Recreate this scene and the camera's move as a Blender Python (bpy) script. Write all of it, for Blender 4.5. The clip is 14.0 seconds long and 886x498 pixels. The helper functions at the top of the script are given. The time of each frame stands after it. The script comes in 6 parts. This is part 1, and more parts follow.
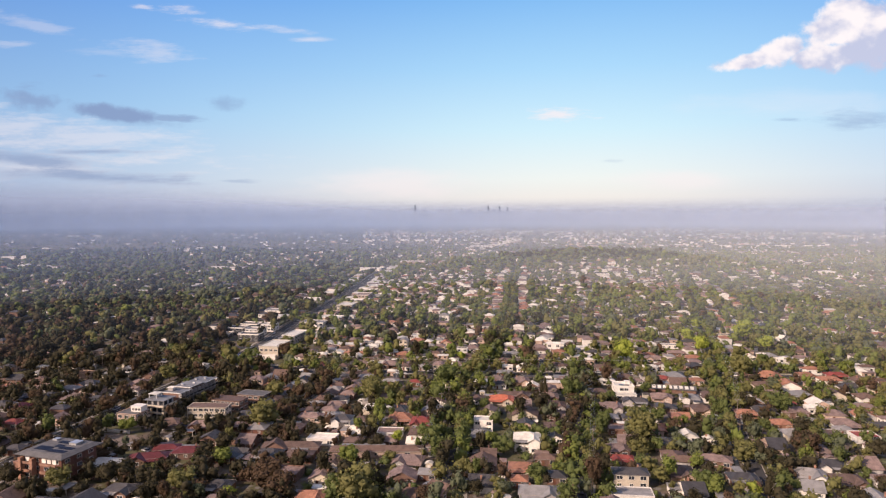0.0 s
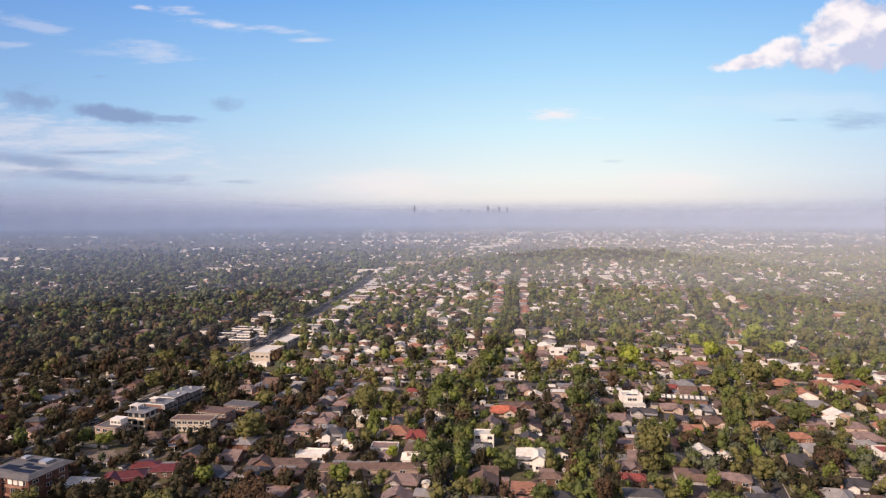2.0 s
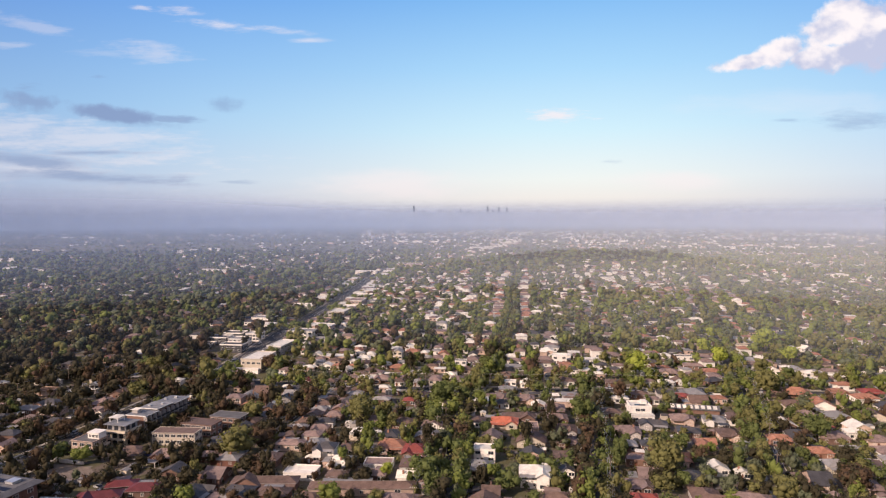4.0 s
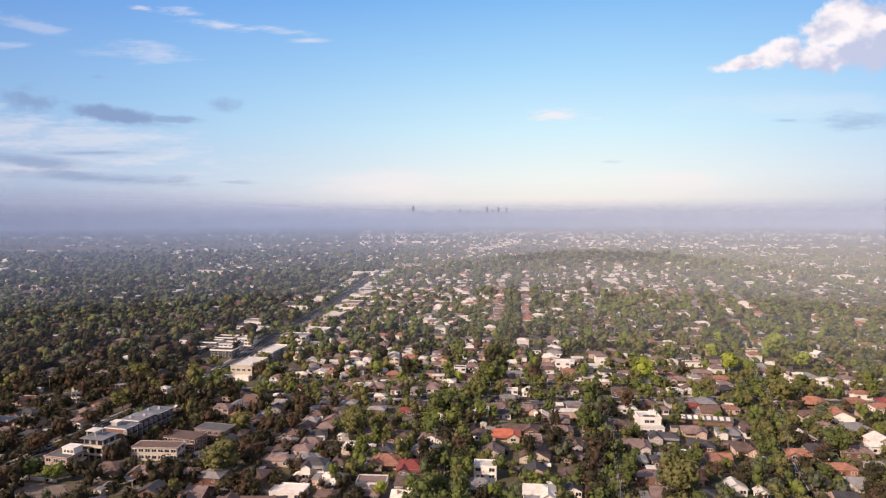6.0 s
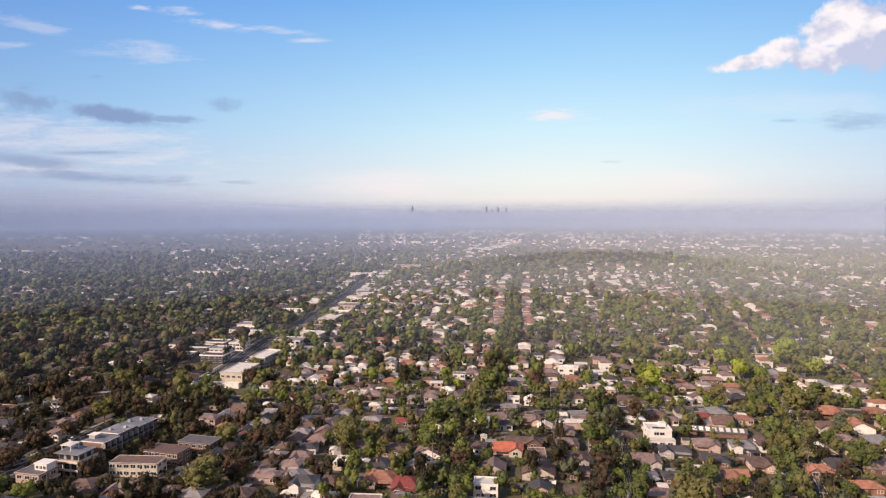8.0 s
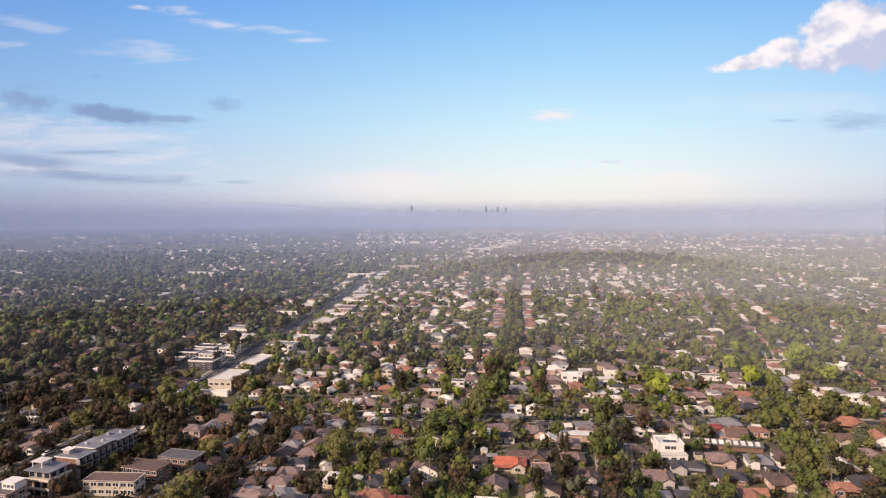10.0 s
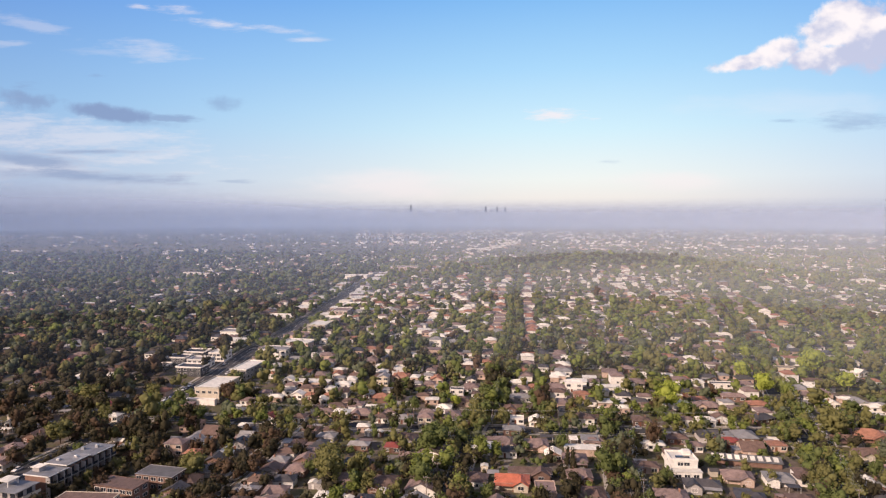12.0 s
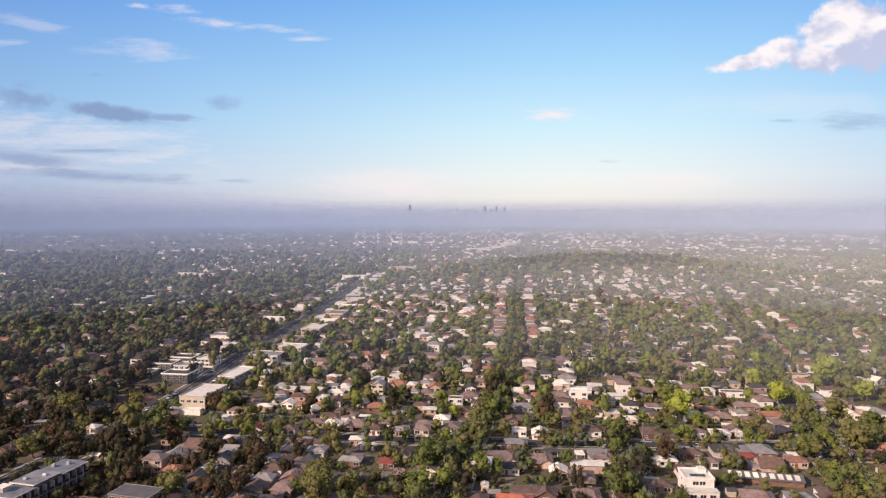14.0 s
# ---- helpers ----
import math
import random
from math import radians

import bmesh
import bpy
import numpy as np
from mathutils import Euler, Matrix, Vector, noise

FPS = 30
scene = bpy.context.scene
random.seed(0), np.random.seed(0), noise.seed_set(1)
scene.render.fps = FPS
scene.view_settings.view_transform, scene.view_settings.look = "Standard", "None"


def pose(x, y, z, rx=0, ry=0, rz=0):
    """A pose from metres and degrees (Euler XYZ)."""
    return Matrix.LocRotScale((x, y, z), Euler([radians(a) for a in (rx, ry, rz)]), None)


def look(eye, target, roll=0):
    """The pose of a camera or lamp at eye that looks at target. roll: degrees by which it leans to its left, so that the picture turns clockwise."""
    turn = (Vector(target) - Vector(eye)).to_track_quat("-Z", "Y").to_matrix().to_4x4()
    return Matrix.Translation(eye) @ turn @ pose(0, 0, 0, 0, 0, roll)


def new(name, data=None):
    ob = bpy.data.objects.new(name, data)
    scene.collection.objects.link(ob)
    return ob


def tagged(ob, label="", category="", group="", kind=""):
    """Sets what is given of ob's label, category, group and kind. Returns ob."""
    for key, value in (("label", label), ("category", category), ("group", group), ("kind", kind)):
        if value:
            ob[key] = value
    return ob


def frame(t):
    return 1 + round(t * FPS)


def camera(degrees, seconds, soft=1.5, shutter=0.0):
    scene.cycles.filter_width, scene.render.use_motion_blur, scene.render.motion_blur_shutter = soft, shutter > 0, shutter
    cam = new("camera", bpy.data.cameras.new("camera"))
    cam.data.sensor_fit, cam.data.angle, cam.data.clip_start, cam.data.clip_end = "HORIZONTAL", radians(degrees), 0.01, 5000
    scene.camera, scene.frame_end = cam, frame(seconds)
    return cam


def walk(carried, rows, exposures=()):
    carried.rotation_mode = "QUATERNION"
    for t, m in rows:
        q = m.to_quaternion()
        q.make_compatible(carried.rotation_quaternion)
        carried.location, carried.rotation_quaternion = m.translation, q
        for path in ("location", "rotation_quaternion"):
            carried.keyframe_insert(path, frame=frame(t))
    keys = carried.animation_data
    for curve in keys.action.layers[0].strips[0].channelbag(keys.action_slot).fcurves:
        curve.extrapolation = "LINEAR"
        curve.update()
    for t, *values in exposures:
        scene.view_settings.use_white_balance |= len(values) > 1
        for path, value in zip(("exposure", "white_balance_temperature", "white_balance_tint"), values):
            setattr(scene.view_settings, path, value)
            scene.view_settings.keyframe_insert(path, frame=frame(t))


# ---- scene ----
# The camera: a drone in level flight about 105 m over the suburb.
EYE = 105.0
cam = camera(68.0, 14.0, soft=1.22)
ROWS = [
    (0.0, 0.00, 0.00, 0.00, -0.000, -3.201, 0.150),
    (0.5, 0.20, 5.07, 0.04, -0.009, -3.190, 0.158),
    (1.0, 0.39, 9.86, 0.08, -0.018, -3.179, 0.166),
    (1.5, 0.56, 14.34, 0.12, -0.027, -3.170, 0.172),
    (2.0, 0.73, 18.76, 0.15, -0.036, -3.161, 0.178),
    (2.5, 0.90, 23.05, 0.19, -0.046, -3.153, 0.182),
    (3.0, 1.07, 27.43, 0.22, -0.056, -3.146, 0.186),
    (5.5, 1.96, 50.09, 0.41, -0.108, -3.123, 0.189),
    (6.0, 2.13, 54.36, 0.44, -0.119, -3.120, 0.187),
    (6.5, 2.29, 58.59, 0.48, -0.130, -3.119, 0.184),
    (7.0, 2.46, 62.81, 0.51, -0.142, -3.119, 0.179),
    (7.5, 2.62, 67.05, 0.55, -0.153, -3.119, 0.174),
    (8.0, 2.80, 71.46, 0.58, -0.165, -3.120, 0.168),
    (10.5, 3.66, 93.44, 0.76, -0.228, -3.138, 0.123),
    (11.0, 3.83, 97.88, 0.80, -0.241, -3.144, 0.111),
    (11.5, 4.01, 102.49, 0.84, -0.254, -3.150, 0.098),
    (12.0, 4.19, 107.11, 0.88, -0.268, -3.158, 0.084),
    (12.5, 4.37, 111.62, 0.91, -0.282, -3.166, 0.070),
    (13.0, 4.54, 116.00, 0.95, -0.296, -3.176, 0.054),
    (13.5, 4.72, 120.74, 0.99, -0.310, -3.186, 0.037),
    (14.0, 4.92, 125.76, 1.03, -0.324, -3.197, 0.020),
]
walk(cam, [(t, pose(x, y, EYE + z, 90 + pitch, roll, yaw)) for t, x, y, z, yaw, pitch, roll in ROWS], [(0.0, 0.07, 6560, 24), (14.0, 0.07, 6560, 24)])

# ---- light ----
SUN_HEIGHT, SUN_ROUND = 29.0, 234.0   # degrees above the horizon, clockwise from straight ahead


def lin(r, g, b):
    """A display colour (0 to 255) as linear light."""
    return tuple(((c / 255 + 0.055) / 1.055) ** 2.4 if c > 10 else c / 255 / 12.92 for c in (r, g, b)) + (1.0,)


def build_sun():
    data = bpy.data.lights.new("sun", "SUN")
    data.energy, data.angle, data.color = 5.6, radians(0.6), (1.0, 0.82, 0.62)
    a, e = radians(SUN_ROUND), radians(SUN_HEIGHT)
    way = Vector((math.sin(a) * math.cos(e), math.cos(a) * math.cos(e), math.sin(e)))
    new("sun", data).matrix_world = look(way * 400, (0, 0, 0))


build_sun()


class Nodes:
    """Short hand for node trees."""

    def __init__(self, tree):
        self.tree = tree
        tree.nodes.clear()

    def add(self, kind, **settings):
        n = self.tree.nodes.new(kind)
        for key, value in settings.items():
            if key == "op":
                n.operation = value
            elif key == "blend":
                n.blend_type = value
            elif key == "data":
                n.data_type = value
        return n

    def put(self, socket, value):
        if isinstance(value, bpy.types.NodeSocket):
            self.tree.links.new(value, socket)
        else:
            socket.default_value = value

    def math(self, op, a, b=0.0, c=0.0):
        n = self.add("ShaderNodeMath", op=op)
        for i, v in enumerate((a, b, c)):
            self.put(n.inputs[i], v)
        return n.outputs[0]

    def step(self, v, lo, hi, a=0.0, b=1.0):
        n = self.add("ShaderNodeMapRange")
        n.interpolation_type = "SMOOTHSTEP"
        for i, q in enumerate((v, lo, hi, a, b)):
            self.put(n.inputs[i], q)
        return n.outputs[0]

    def mix(self, f, a, b, blend="MIX"):
        n = self.add("ShaderNodeMix", data="RGBA", blend=blend)
        self.put(n.inputs[0], f), self.put(n.inputs[6], a), self.put(n.inputs[7], b)
        return n.outputs[2]

    def noise(self, vec, scale, detail=4.0, rough=0.55):
        n = self.add("ShaderNodeTexNoise")
        if vec is not None:
            self.put(n.inputs["Vector"], vec)
        n.inputs["Scale"].default_value, n.inputs["Detail"].default_value, n.inputs["Roughness"].default_value = scale, detail, rough
        return n.outputs[0]

    def ramp(self, f, stops):
        n = self.add("ShaderNodeValToRGB")
        while len(n.color_ramp.elements) < len(stops):
            n.color_ramp.elements.new(0.5)
        for e, (p, c) in zip(n.color_ramp.elements, stops):
            e.position, e.color = p, c
        self.put(n.inputs[0], f)
        return n.outputs[0]


def build_sky():
    """Blue morning sky, pale and hazy at the horizon, with a few broken clouds ahead."""
    world = bpy.data.worlds.new("sky")
    scene.world = world
    world.use_nodes = True
    k = Nodes(world.node_tree)
    way = k.add("ShaderNodeTexCoord").outputs["Generated"]
    xyz = k.add("ShaderNodeSeparateXYZ")
    k.put(xyz.inputs[0], way)
    ahead = k.math("MAXIMUM", xyz.outputs[1], 0.12)
    u, v = k.math("DIVIDE", xyz.outputs[0], ahead), k.math("DIVIDE", xyz.outputs[2], ahead)
    front = k.step(xyz.outputs[1], 0.2, 0.5)
    # clear sky from the horizon up
    el = k.math("ARCSINE", xyz.outputs[2])
    up = k.math("MULTIPLY_ADD", el, 1 / 0.4, 0.075)
    side = k.ramp(up, [(0.0, lin(128, 136, 158)), (0.045, lin(142, 152, 182)), (0.085, lin(164, 178, 210)), (0.2, lin(168, 194, 228)), (0.45, lin(140, 188, 234)), (0.85, lin(88, 150, 228)), (1.0, lin(74, 138, 218))])
    mid = k.ramp(up, [(0.0, lin(150, 154, 172)), (0.045, lin(178, 181, 200)), (0.085, lin(206, 205, 216)), (0.13, lin(232, 230, 230)), (0.2, lin(228, 236, 238)), (0.38, lin(196, 230, 246)), (0.6, lin(158, 209, 246)), (0.9, lin(106, 174, 238)), (1.0, lin(92, 160, 230))])
    off = k.math("SUBTRACT", u, 0.2)
    centre = k.math("MULTIPLY", front, k.math("EXPONENT", k.math("MULTIPLY", k.math("MULTIPLY", off, off), -3.7)))
    clear = k.mix(centre, side, mid)
    clear = k.mix(1.0, clear, k.mix(k.step(el, 0.34, 1.1), (1, 1, 1, 1), (0.55, 0.37, 0.45, 1)), "MULTIPLY")
    # behind the flight the low sun whitens the hazy sky
    clear = k.mix(k.math("MULTIPLY_ADD", front, -0.85, 0.85), clear, (0.41, 0.385, 0.465, 1))
    # clouds: soft noisy patches in the tangent plane ahead
    def field(su, sv, du=0.0, dv=0.0):
        c = k.add("ShaderNodeCombineXYZ")
        k.put(c.inputs[0], k.math("MULTIPLY_ADD", u, su, du)), k.put(c.inputs[1], k.math("MULTIPLY_ADD", v, sv, dv))
        return c.outputs[0]

    puff = k.noise(field(1, 1.25), 15.0, 9.0, 0.58)
    puff_off = k.noise(field(1, 1.25, 0.012, -0.02), 15.0, 9.0, 0.58)
    wisp = k.noise(field(1, 5.0, 2.0), 11.0, 8.0, 0.66)
    veil = k.noise(field(1, 4.0, 5.0), 5.0, 6.0, 0.6)

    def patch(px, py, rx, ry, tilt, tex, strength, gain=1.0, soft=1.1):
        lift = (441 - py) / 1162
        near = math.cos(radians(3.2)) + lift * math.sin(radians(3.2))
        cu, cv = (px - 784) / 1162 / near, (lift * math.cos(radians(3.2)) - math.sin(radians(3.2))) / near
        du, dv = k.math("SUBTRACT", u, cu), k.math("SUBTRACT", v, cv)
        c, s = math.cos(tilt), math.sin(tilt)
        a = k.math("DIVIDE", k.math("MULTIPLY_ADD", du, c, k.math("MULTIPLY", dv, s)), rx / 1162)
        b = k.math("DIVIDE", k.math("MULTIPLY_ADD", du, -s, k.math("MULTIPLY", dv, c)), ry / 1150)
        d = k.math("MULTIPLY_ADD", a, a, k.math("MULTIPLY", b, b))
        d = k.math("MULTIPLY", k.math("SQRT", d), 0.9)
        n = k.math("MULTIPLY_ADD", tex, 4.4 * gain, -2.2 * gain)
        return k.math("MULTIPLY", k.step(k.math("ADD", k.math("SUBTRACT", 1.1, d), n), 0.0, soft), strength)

    def join(marks):
        out = marks[0]
        for m in marks[1:]:
            out = k.math("MAXIMUM", out, m)
        return k.math("MULTIPLY", out, front)

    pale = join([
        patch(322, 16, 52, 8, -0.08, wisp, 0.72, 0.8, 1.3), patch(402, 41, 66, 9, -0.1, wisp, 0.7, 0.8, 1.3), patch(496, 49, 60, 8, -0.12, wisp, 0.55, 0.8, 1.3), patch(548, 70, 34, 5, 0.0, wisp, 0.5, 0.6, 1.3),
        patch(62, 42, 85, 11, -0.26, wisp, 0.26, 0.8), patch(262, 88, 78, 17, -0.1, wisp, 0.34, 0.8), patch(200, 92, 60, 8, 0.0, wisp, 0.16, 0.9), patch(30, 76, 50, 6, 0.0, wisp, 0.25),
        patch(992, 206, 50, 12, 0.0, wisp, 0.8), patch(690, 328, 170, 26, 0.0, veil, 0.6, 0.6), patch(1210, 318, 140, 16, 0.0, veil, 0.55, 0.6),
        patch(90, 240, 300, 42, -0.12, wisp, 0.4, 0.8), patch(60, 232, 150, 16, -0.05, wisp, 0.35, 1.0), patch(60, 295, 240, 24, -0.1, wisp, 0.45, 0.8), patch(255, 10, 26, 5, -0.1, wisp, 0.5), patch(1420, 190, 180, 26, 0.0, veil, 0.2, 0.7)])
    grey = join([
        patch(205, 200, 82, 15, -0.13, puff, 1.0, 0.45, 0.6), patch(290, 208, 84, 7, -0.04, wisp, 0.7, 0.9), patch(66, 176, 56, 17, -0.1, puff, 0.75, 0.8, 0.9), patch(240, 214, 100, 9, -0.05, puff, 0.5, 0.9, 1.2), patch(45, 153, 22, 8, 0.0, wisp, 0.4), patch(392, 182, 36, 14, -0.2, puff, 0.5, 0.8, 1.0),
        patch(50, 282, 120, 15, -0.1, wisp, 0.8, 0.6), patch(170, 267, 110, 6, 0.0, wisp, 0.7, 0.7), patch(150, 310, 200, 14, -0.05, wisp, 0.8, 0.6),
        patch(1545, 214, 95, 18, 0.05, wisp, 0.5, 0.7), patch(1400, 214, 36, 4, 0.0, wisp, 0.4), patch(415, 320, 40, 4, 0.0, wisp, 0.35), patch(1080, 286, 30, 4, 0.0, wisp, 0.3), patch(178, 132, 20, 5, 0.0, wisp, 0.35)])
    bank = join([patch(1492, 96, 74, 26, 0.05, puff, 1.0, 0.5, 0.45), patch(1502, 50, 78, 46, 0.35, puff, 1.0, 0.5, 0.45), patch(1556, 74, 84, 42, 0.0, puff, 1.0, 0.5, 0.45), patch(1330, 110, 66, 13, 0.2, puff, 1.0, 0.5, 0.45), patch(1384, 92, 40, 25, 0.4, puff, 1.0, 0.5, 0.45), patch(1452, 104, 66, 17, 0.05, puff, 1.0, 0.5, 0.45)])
    # sunlit tops, grey-violet undersides of the one big cloud
    soft_puff = k.noise(field(1, 1.25), 17.0, 3.0, 0.5)
    soft_off = k.noise(field(1, 1.25, 0.013, -0.02), 17.0, 3.0, 0.5)
    fine_relief = k.math("SUBTRACT", puff, puff_off)
    slant = k.math("SUBTRACT", k.math("SUBTRACT", v, 0.262), k.math("MULTIPLY", k.math("SUBTRACT", u, 0.62), 0.42))
    lit = k.math("ADD", k.math("MULTIPLY_ADD", k.math("SUBTRACT", soft_puff, soft_off), 2.2, k.math("MULTIPLY", fine_relief, 1.5)), k.math("MULTIPLY", slant, 6.5))
    relief = k.step(lit, -0.3, 0.55)
    body = k.mix(relief, lin(186, 192, 220), lin(246, 239, 242))
    # far left darkened: lens falloff is put into the sky colour
    clear = k.mix(1.0, clear, k.mix(k.math("MULTIPLY", front, k.step(u, -0.3, -0.8)), (1, 1, 1, 1), (0.86, 0.85, 0.89, 1)), "MULTIPLY")
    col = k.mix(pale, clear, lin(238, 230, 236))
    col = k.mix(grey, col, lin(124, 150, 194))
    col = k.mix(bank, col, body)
    col = k.mix(1.0, col, (0.985, 1.045, 0.935, 1), "MULTIPLY")
    sky = k.add("ShaderNodeTexSky")
    sky.sky_type = "NISHITA"
    sky.sun_disc, sky.sun_elevation, sky.sun_rotation = False, radians(SUN_HEIGHT), radians(SUN_ROUND)
    sky.air_density, sky.dust_density, sky.altitude = 1.0, 2.0, 150
    one, two, both, out = k.add("ShaderNodeBackground"), k.add("ShaderNodeBackground"), k.add("ShaderNodeMixShader"), k.add("ShaderNodeOutputWorld")
    k.put(one.inputs[0], sky.outputs[0]), k.put(one.inputs[1], 0.1)
    k.put(two.inputs[0], col), k.put(two.inputs[1], 1.12)
    k.put(both.inputs[0], 0.85), k.put(both.inputs[1], one.outputs[0]), k.put(both.inputs[2], two.outputs[0])
    k.put(out.inputs[0], both.outputs[0])


build_sky()

# ---- materials ----


def surface(name, colour, rough=0.8, vary=0.35, scale=0.6, fine=6.0, bump=0.3, metal=0.0, by="object", tint=None, spec=0.3, leaf=False, lines=0.0, spread=0.85):
    """A matt or glossy painted, tiled or leafy surface with two scales of variation."""
    m = bpy.data.materials.new(name)
    m.use_nodes = True
    k = Nodes(m.node_tree)
    pos = k.add("ShaderNodeNewGeometry").outputs["Position"]
    big, small = k.noise(pos, scale, 3.0), k.noise(pos, fine, 3.0)
    rgb = tuple(colour) + (1.0,)
    dark, light = tuple(c * (1 - vary) for c in colour) + (1.0,), tuple(min(c * (1 + vary), 0.95) for c in colour) + (1.0,)
    col = k.mix(k.step(k.math("MULTIPLY_ADD", small, 0.5, k.math("MULTIPLY", big, 0.5)), 0.33, 0.67), dark, light)
    if by == "object":
        rnd = k.add("ShaderNodeObjectInfo").outputs["Random"]
    else:
        rnd = k.add("ShaderNodeNewGeometry").outputs["Random Per Island"]
    if tint:
        col = k.mix(k.math("MULTIPLY", rnd, spread), col, tuple(tint) + (1.0,))
    else:
        col = k.mix(1.0, col, k.mix(rnd, (0.78, 0.8, 0.82, 1), (1.15, 1.12, 1.08, 1)), "MULTIPLY")
    b = k.add("ShaderNodeBsdfPrincipled")
    k.put(b.inputs["Base Color"], col), k.put(b.inputs["Roughness"], rough), k.put(b.inputs["Metallic"], metal)
    k.put(b.inputs["Specular IOR Level"], spec)
    if bump:
        h = small
        if lines:
            w = k.add("ShaderNodeTexWave")
            w.inputs["Scale"].default_value, w.inputs["Distortion"].default_value = lines, 1.0
            w.bands_direction = "Z"
            k.put(w.inputs["Vector"], pos)
            h = k.math("ADD", small, w.outputs[1])
        n = k.add("ShaderNodeBump")
        n.inputs["Strength"].default_value, n.inputs["Distance"].default_value = bump, 0.15
        k.put(n.inputs["Height"], h)
        k.put(b.inputs["Normal"], n.outputs[0])
    last = b.outputs[0]
    if leaf:
        t, mixer = k.add("ShaderNodeBsdfTranslucent"), k.add("ShaderNodeMixShader")
        k.put(t.inputs[0], k.mix(1.0, col, (1.1, 1.25, 0.6, 1), "MULTIPLY"))
        k.put(mixer.inputs[0], 0.22), k.put(mixer.inputs[1], last), k.put(mixer.inputs[2], t.outputs[0])
        last = mixer.outputs[0]
    out = k.add("ShaderNodeOutputMaterial")
    k.put(out.inputs[0], last)
    return m


def leafy(name, colour, tint, by="island"):
    return surface(name, colour, 0.8, 0.3, 0.12, 1.6, 0.0, by=by, tint=tint, spec=0.15, leaf=True, spread=0.7)


LEAF = [  # dark, mid, olive, brown-olive, fresh, blue-green
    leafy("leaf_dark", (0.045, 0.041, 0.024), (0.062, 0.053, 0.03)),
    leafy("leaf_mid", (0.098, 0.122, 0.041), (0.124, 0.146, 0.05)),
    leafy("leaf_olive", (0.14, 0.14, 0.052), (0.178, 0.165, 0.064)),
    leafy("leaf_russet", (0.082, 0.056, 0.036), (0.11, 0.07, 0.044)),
    leafy("leaf_fresh", (0.145, 0.18, 0.045), (0.18, 0.2, 0.055)),
    leafy("leaf_grey", (0.104, 0.12, 0.072), (0.132, 0.146, 0.088)),
]
LEAF_YELLOW = leafy("leaf_yellow", (0.255, 0.305, 0.055), (0.31, 0.34, 0.065))
BARK = surface("bark", (0.13, 0.1, 0.075), 0.9, 0.4, 1.0, 8.0, 0.6)

ROOF = {
    "T": surface("terracotta_tiles", (0.33, 0.16, 0.105), 0.75, 0.35, 0.5, 5.0, 0.4, lines=3.0),
    "R": surface("red_tiles", (0.25, 0.062, 0.05), 0.6, 0.28, 0.5, 5.0, 0.4, lines=3.0),
    "B": surface("brown_tiles", (0.14, 0.094, 0.077), 0.75, 0.35, 0.5, 5.0, 0.4, lines=3.0),
    "P": surface("weathered_pink_tiles", (0.22, 0.16, 0.145), 0.8, 0.35, 0.5, 5.0, 0.4, lines=3.0),
    "G": surface("grey_sheet_roof", (0.25, 0.243, 0.24), 0.75, 0.25, 0.4, 4.0, 0.3, lines=2.0),
    "D": surface("charcoal_tiles", (0.07, 0.066, 0.068), 0.6, 0.3, 0.5, 5.0, 0.4, lines=3.0),
    "M": surface("maroon_sheet_roof", (0.125, 0.03, 0.032), 0.6, 0.3, 0.5, 5.0, 0.3, lines=2.0),
    "O": surface("bright_orange_tiles", (0.42, 0.13, 0.075), 0.65, 0.25, 0.5, 5.0, 0.4, lines=3.0),
    "S": surface("dark_grey_sheet_roof", (0.11, 0.11, 0.115), 0.85, 0.25, 0.4, 4.0, 0.3, lines=2.0),
    "L": surface("slate_grey_sheet_roof", (0.195, 0.2, 0.21), 0.7, 0.35, 0.25, 4.0, 0.3, lines=2.0),
    "W": surface("pale_sheet_roof", (0.68, 0.645, 0.57), 0.8, 0.2, 0.4, 4.0, 0.2),
}
WALL = {
    "w": surface("white_render", (0.72, 0.69, 0.64), 0.85, 0.14, 0.5, 4.0, 0.15),
    "c": surface("cream_render", (0.55, 0.485, 0.39), 0.85, 0.16, 0.5, 4.0, 0.15),
    "b": surface("brown_brick", (0.18, 0.11, 0.086), 0.85, 0.3, 0.5, 9.0, 0.3),
    "o": surface("orange_brick", (0.33, 0.185, 0.13), 0.85, 0.3, 0.5, 9.0, 0.3),
    "p": surface("pink_render", (0.5, 0.37, 0.3), 0.85, 0.18, 0.5, 4.0, 0.2),
    "g": surface("grey_render", (0.36, 0.34, 0.33), 0.85, 0.2, 0.5, 4.0, 0.2),
    "r": surface("dark_red_brick", (0.15, 0.07, 0.052), 0.85, 0.3, 0.5, 9.0, 0.3),
    "d": surface("dark_cladding", (0.06, 0.06, 0.065), 0.6, 0.2, 0.5, 4.0, 0.2),
}
TRIM = surface("white_trim_paint", (0.74, 0.72, 0.68), 0.5, 0.08, 1.0, 5.0, 0.1)
GUTTER = surface("gutter_paint", (0.3, 0.27, 0.24), 0.5, 0.1, 1.0, 5.0, 0.1)
GLASS = surface("window_glass", (0.03, 0.035, 0.045), 0.08, 0.2, 0.8, 2.0, 0.0, spec=0.8)
PANEL = surface("solar_cells", (0.012, 0.014, 0.026), 0.5, 0.2, 0.8, 3.0, 0.0, spec=0.3)
METAL = surface("galvanised_metal", (0.5, 0.51, 0.52), 0.4, 0.15, 0.8, 5.0, 0.1, metal=0.6)
CONCRETE = surface("concrete", (0.36, 0.34, 0.31), 0.9, 0.2, 0.3, 3.0, 0.2)
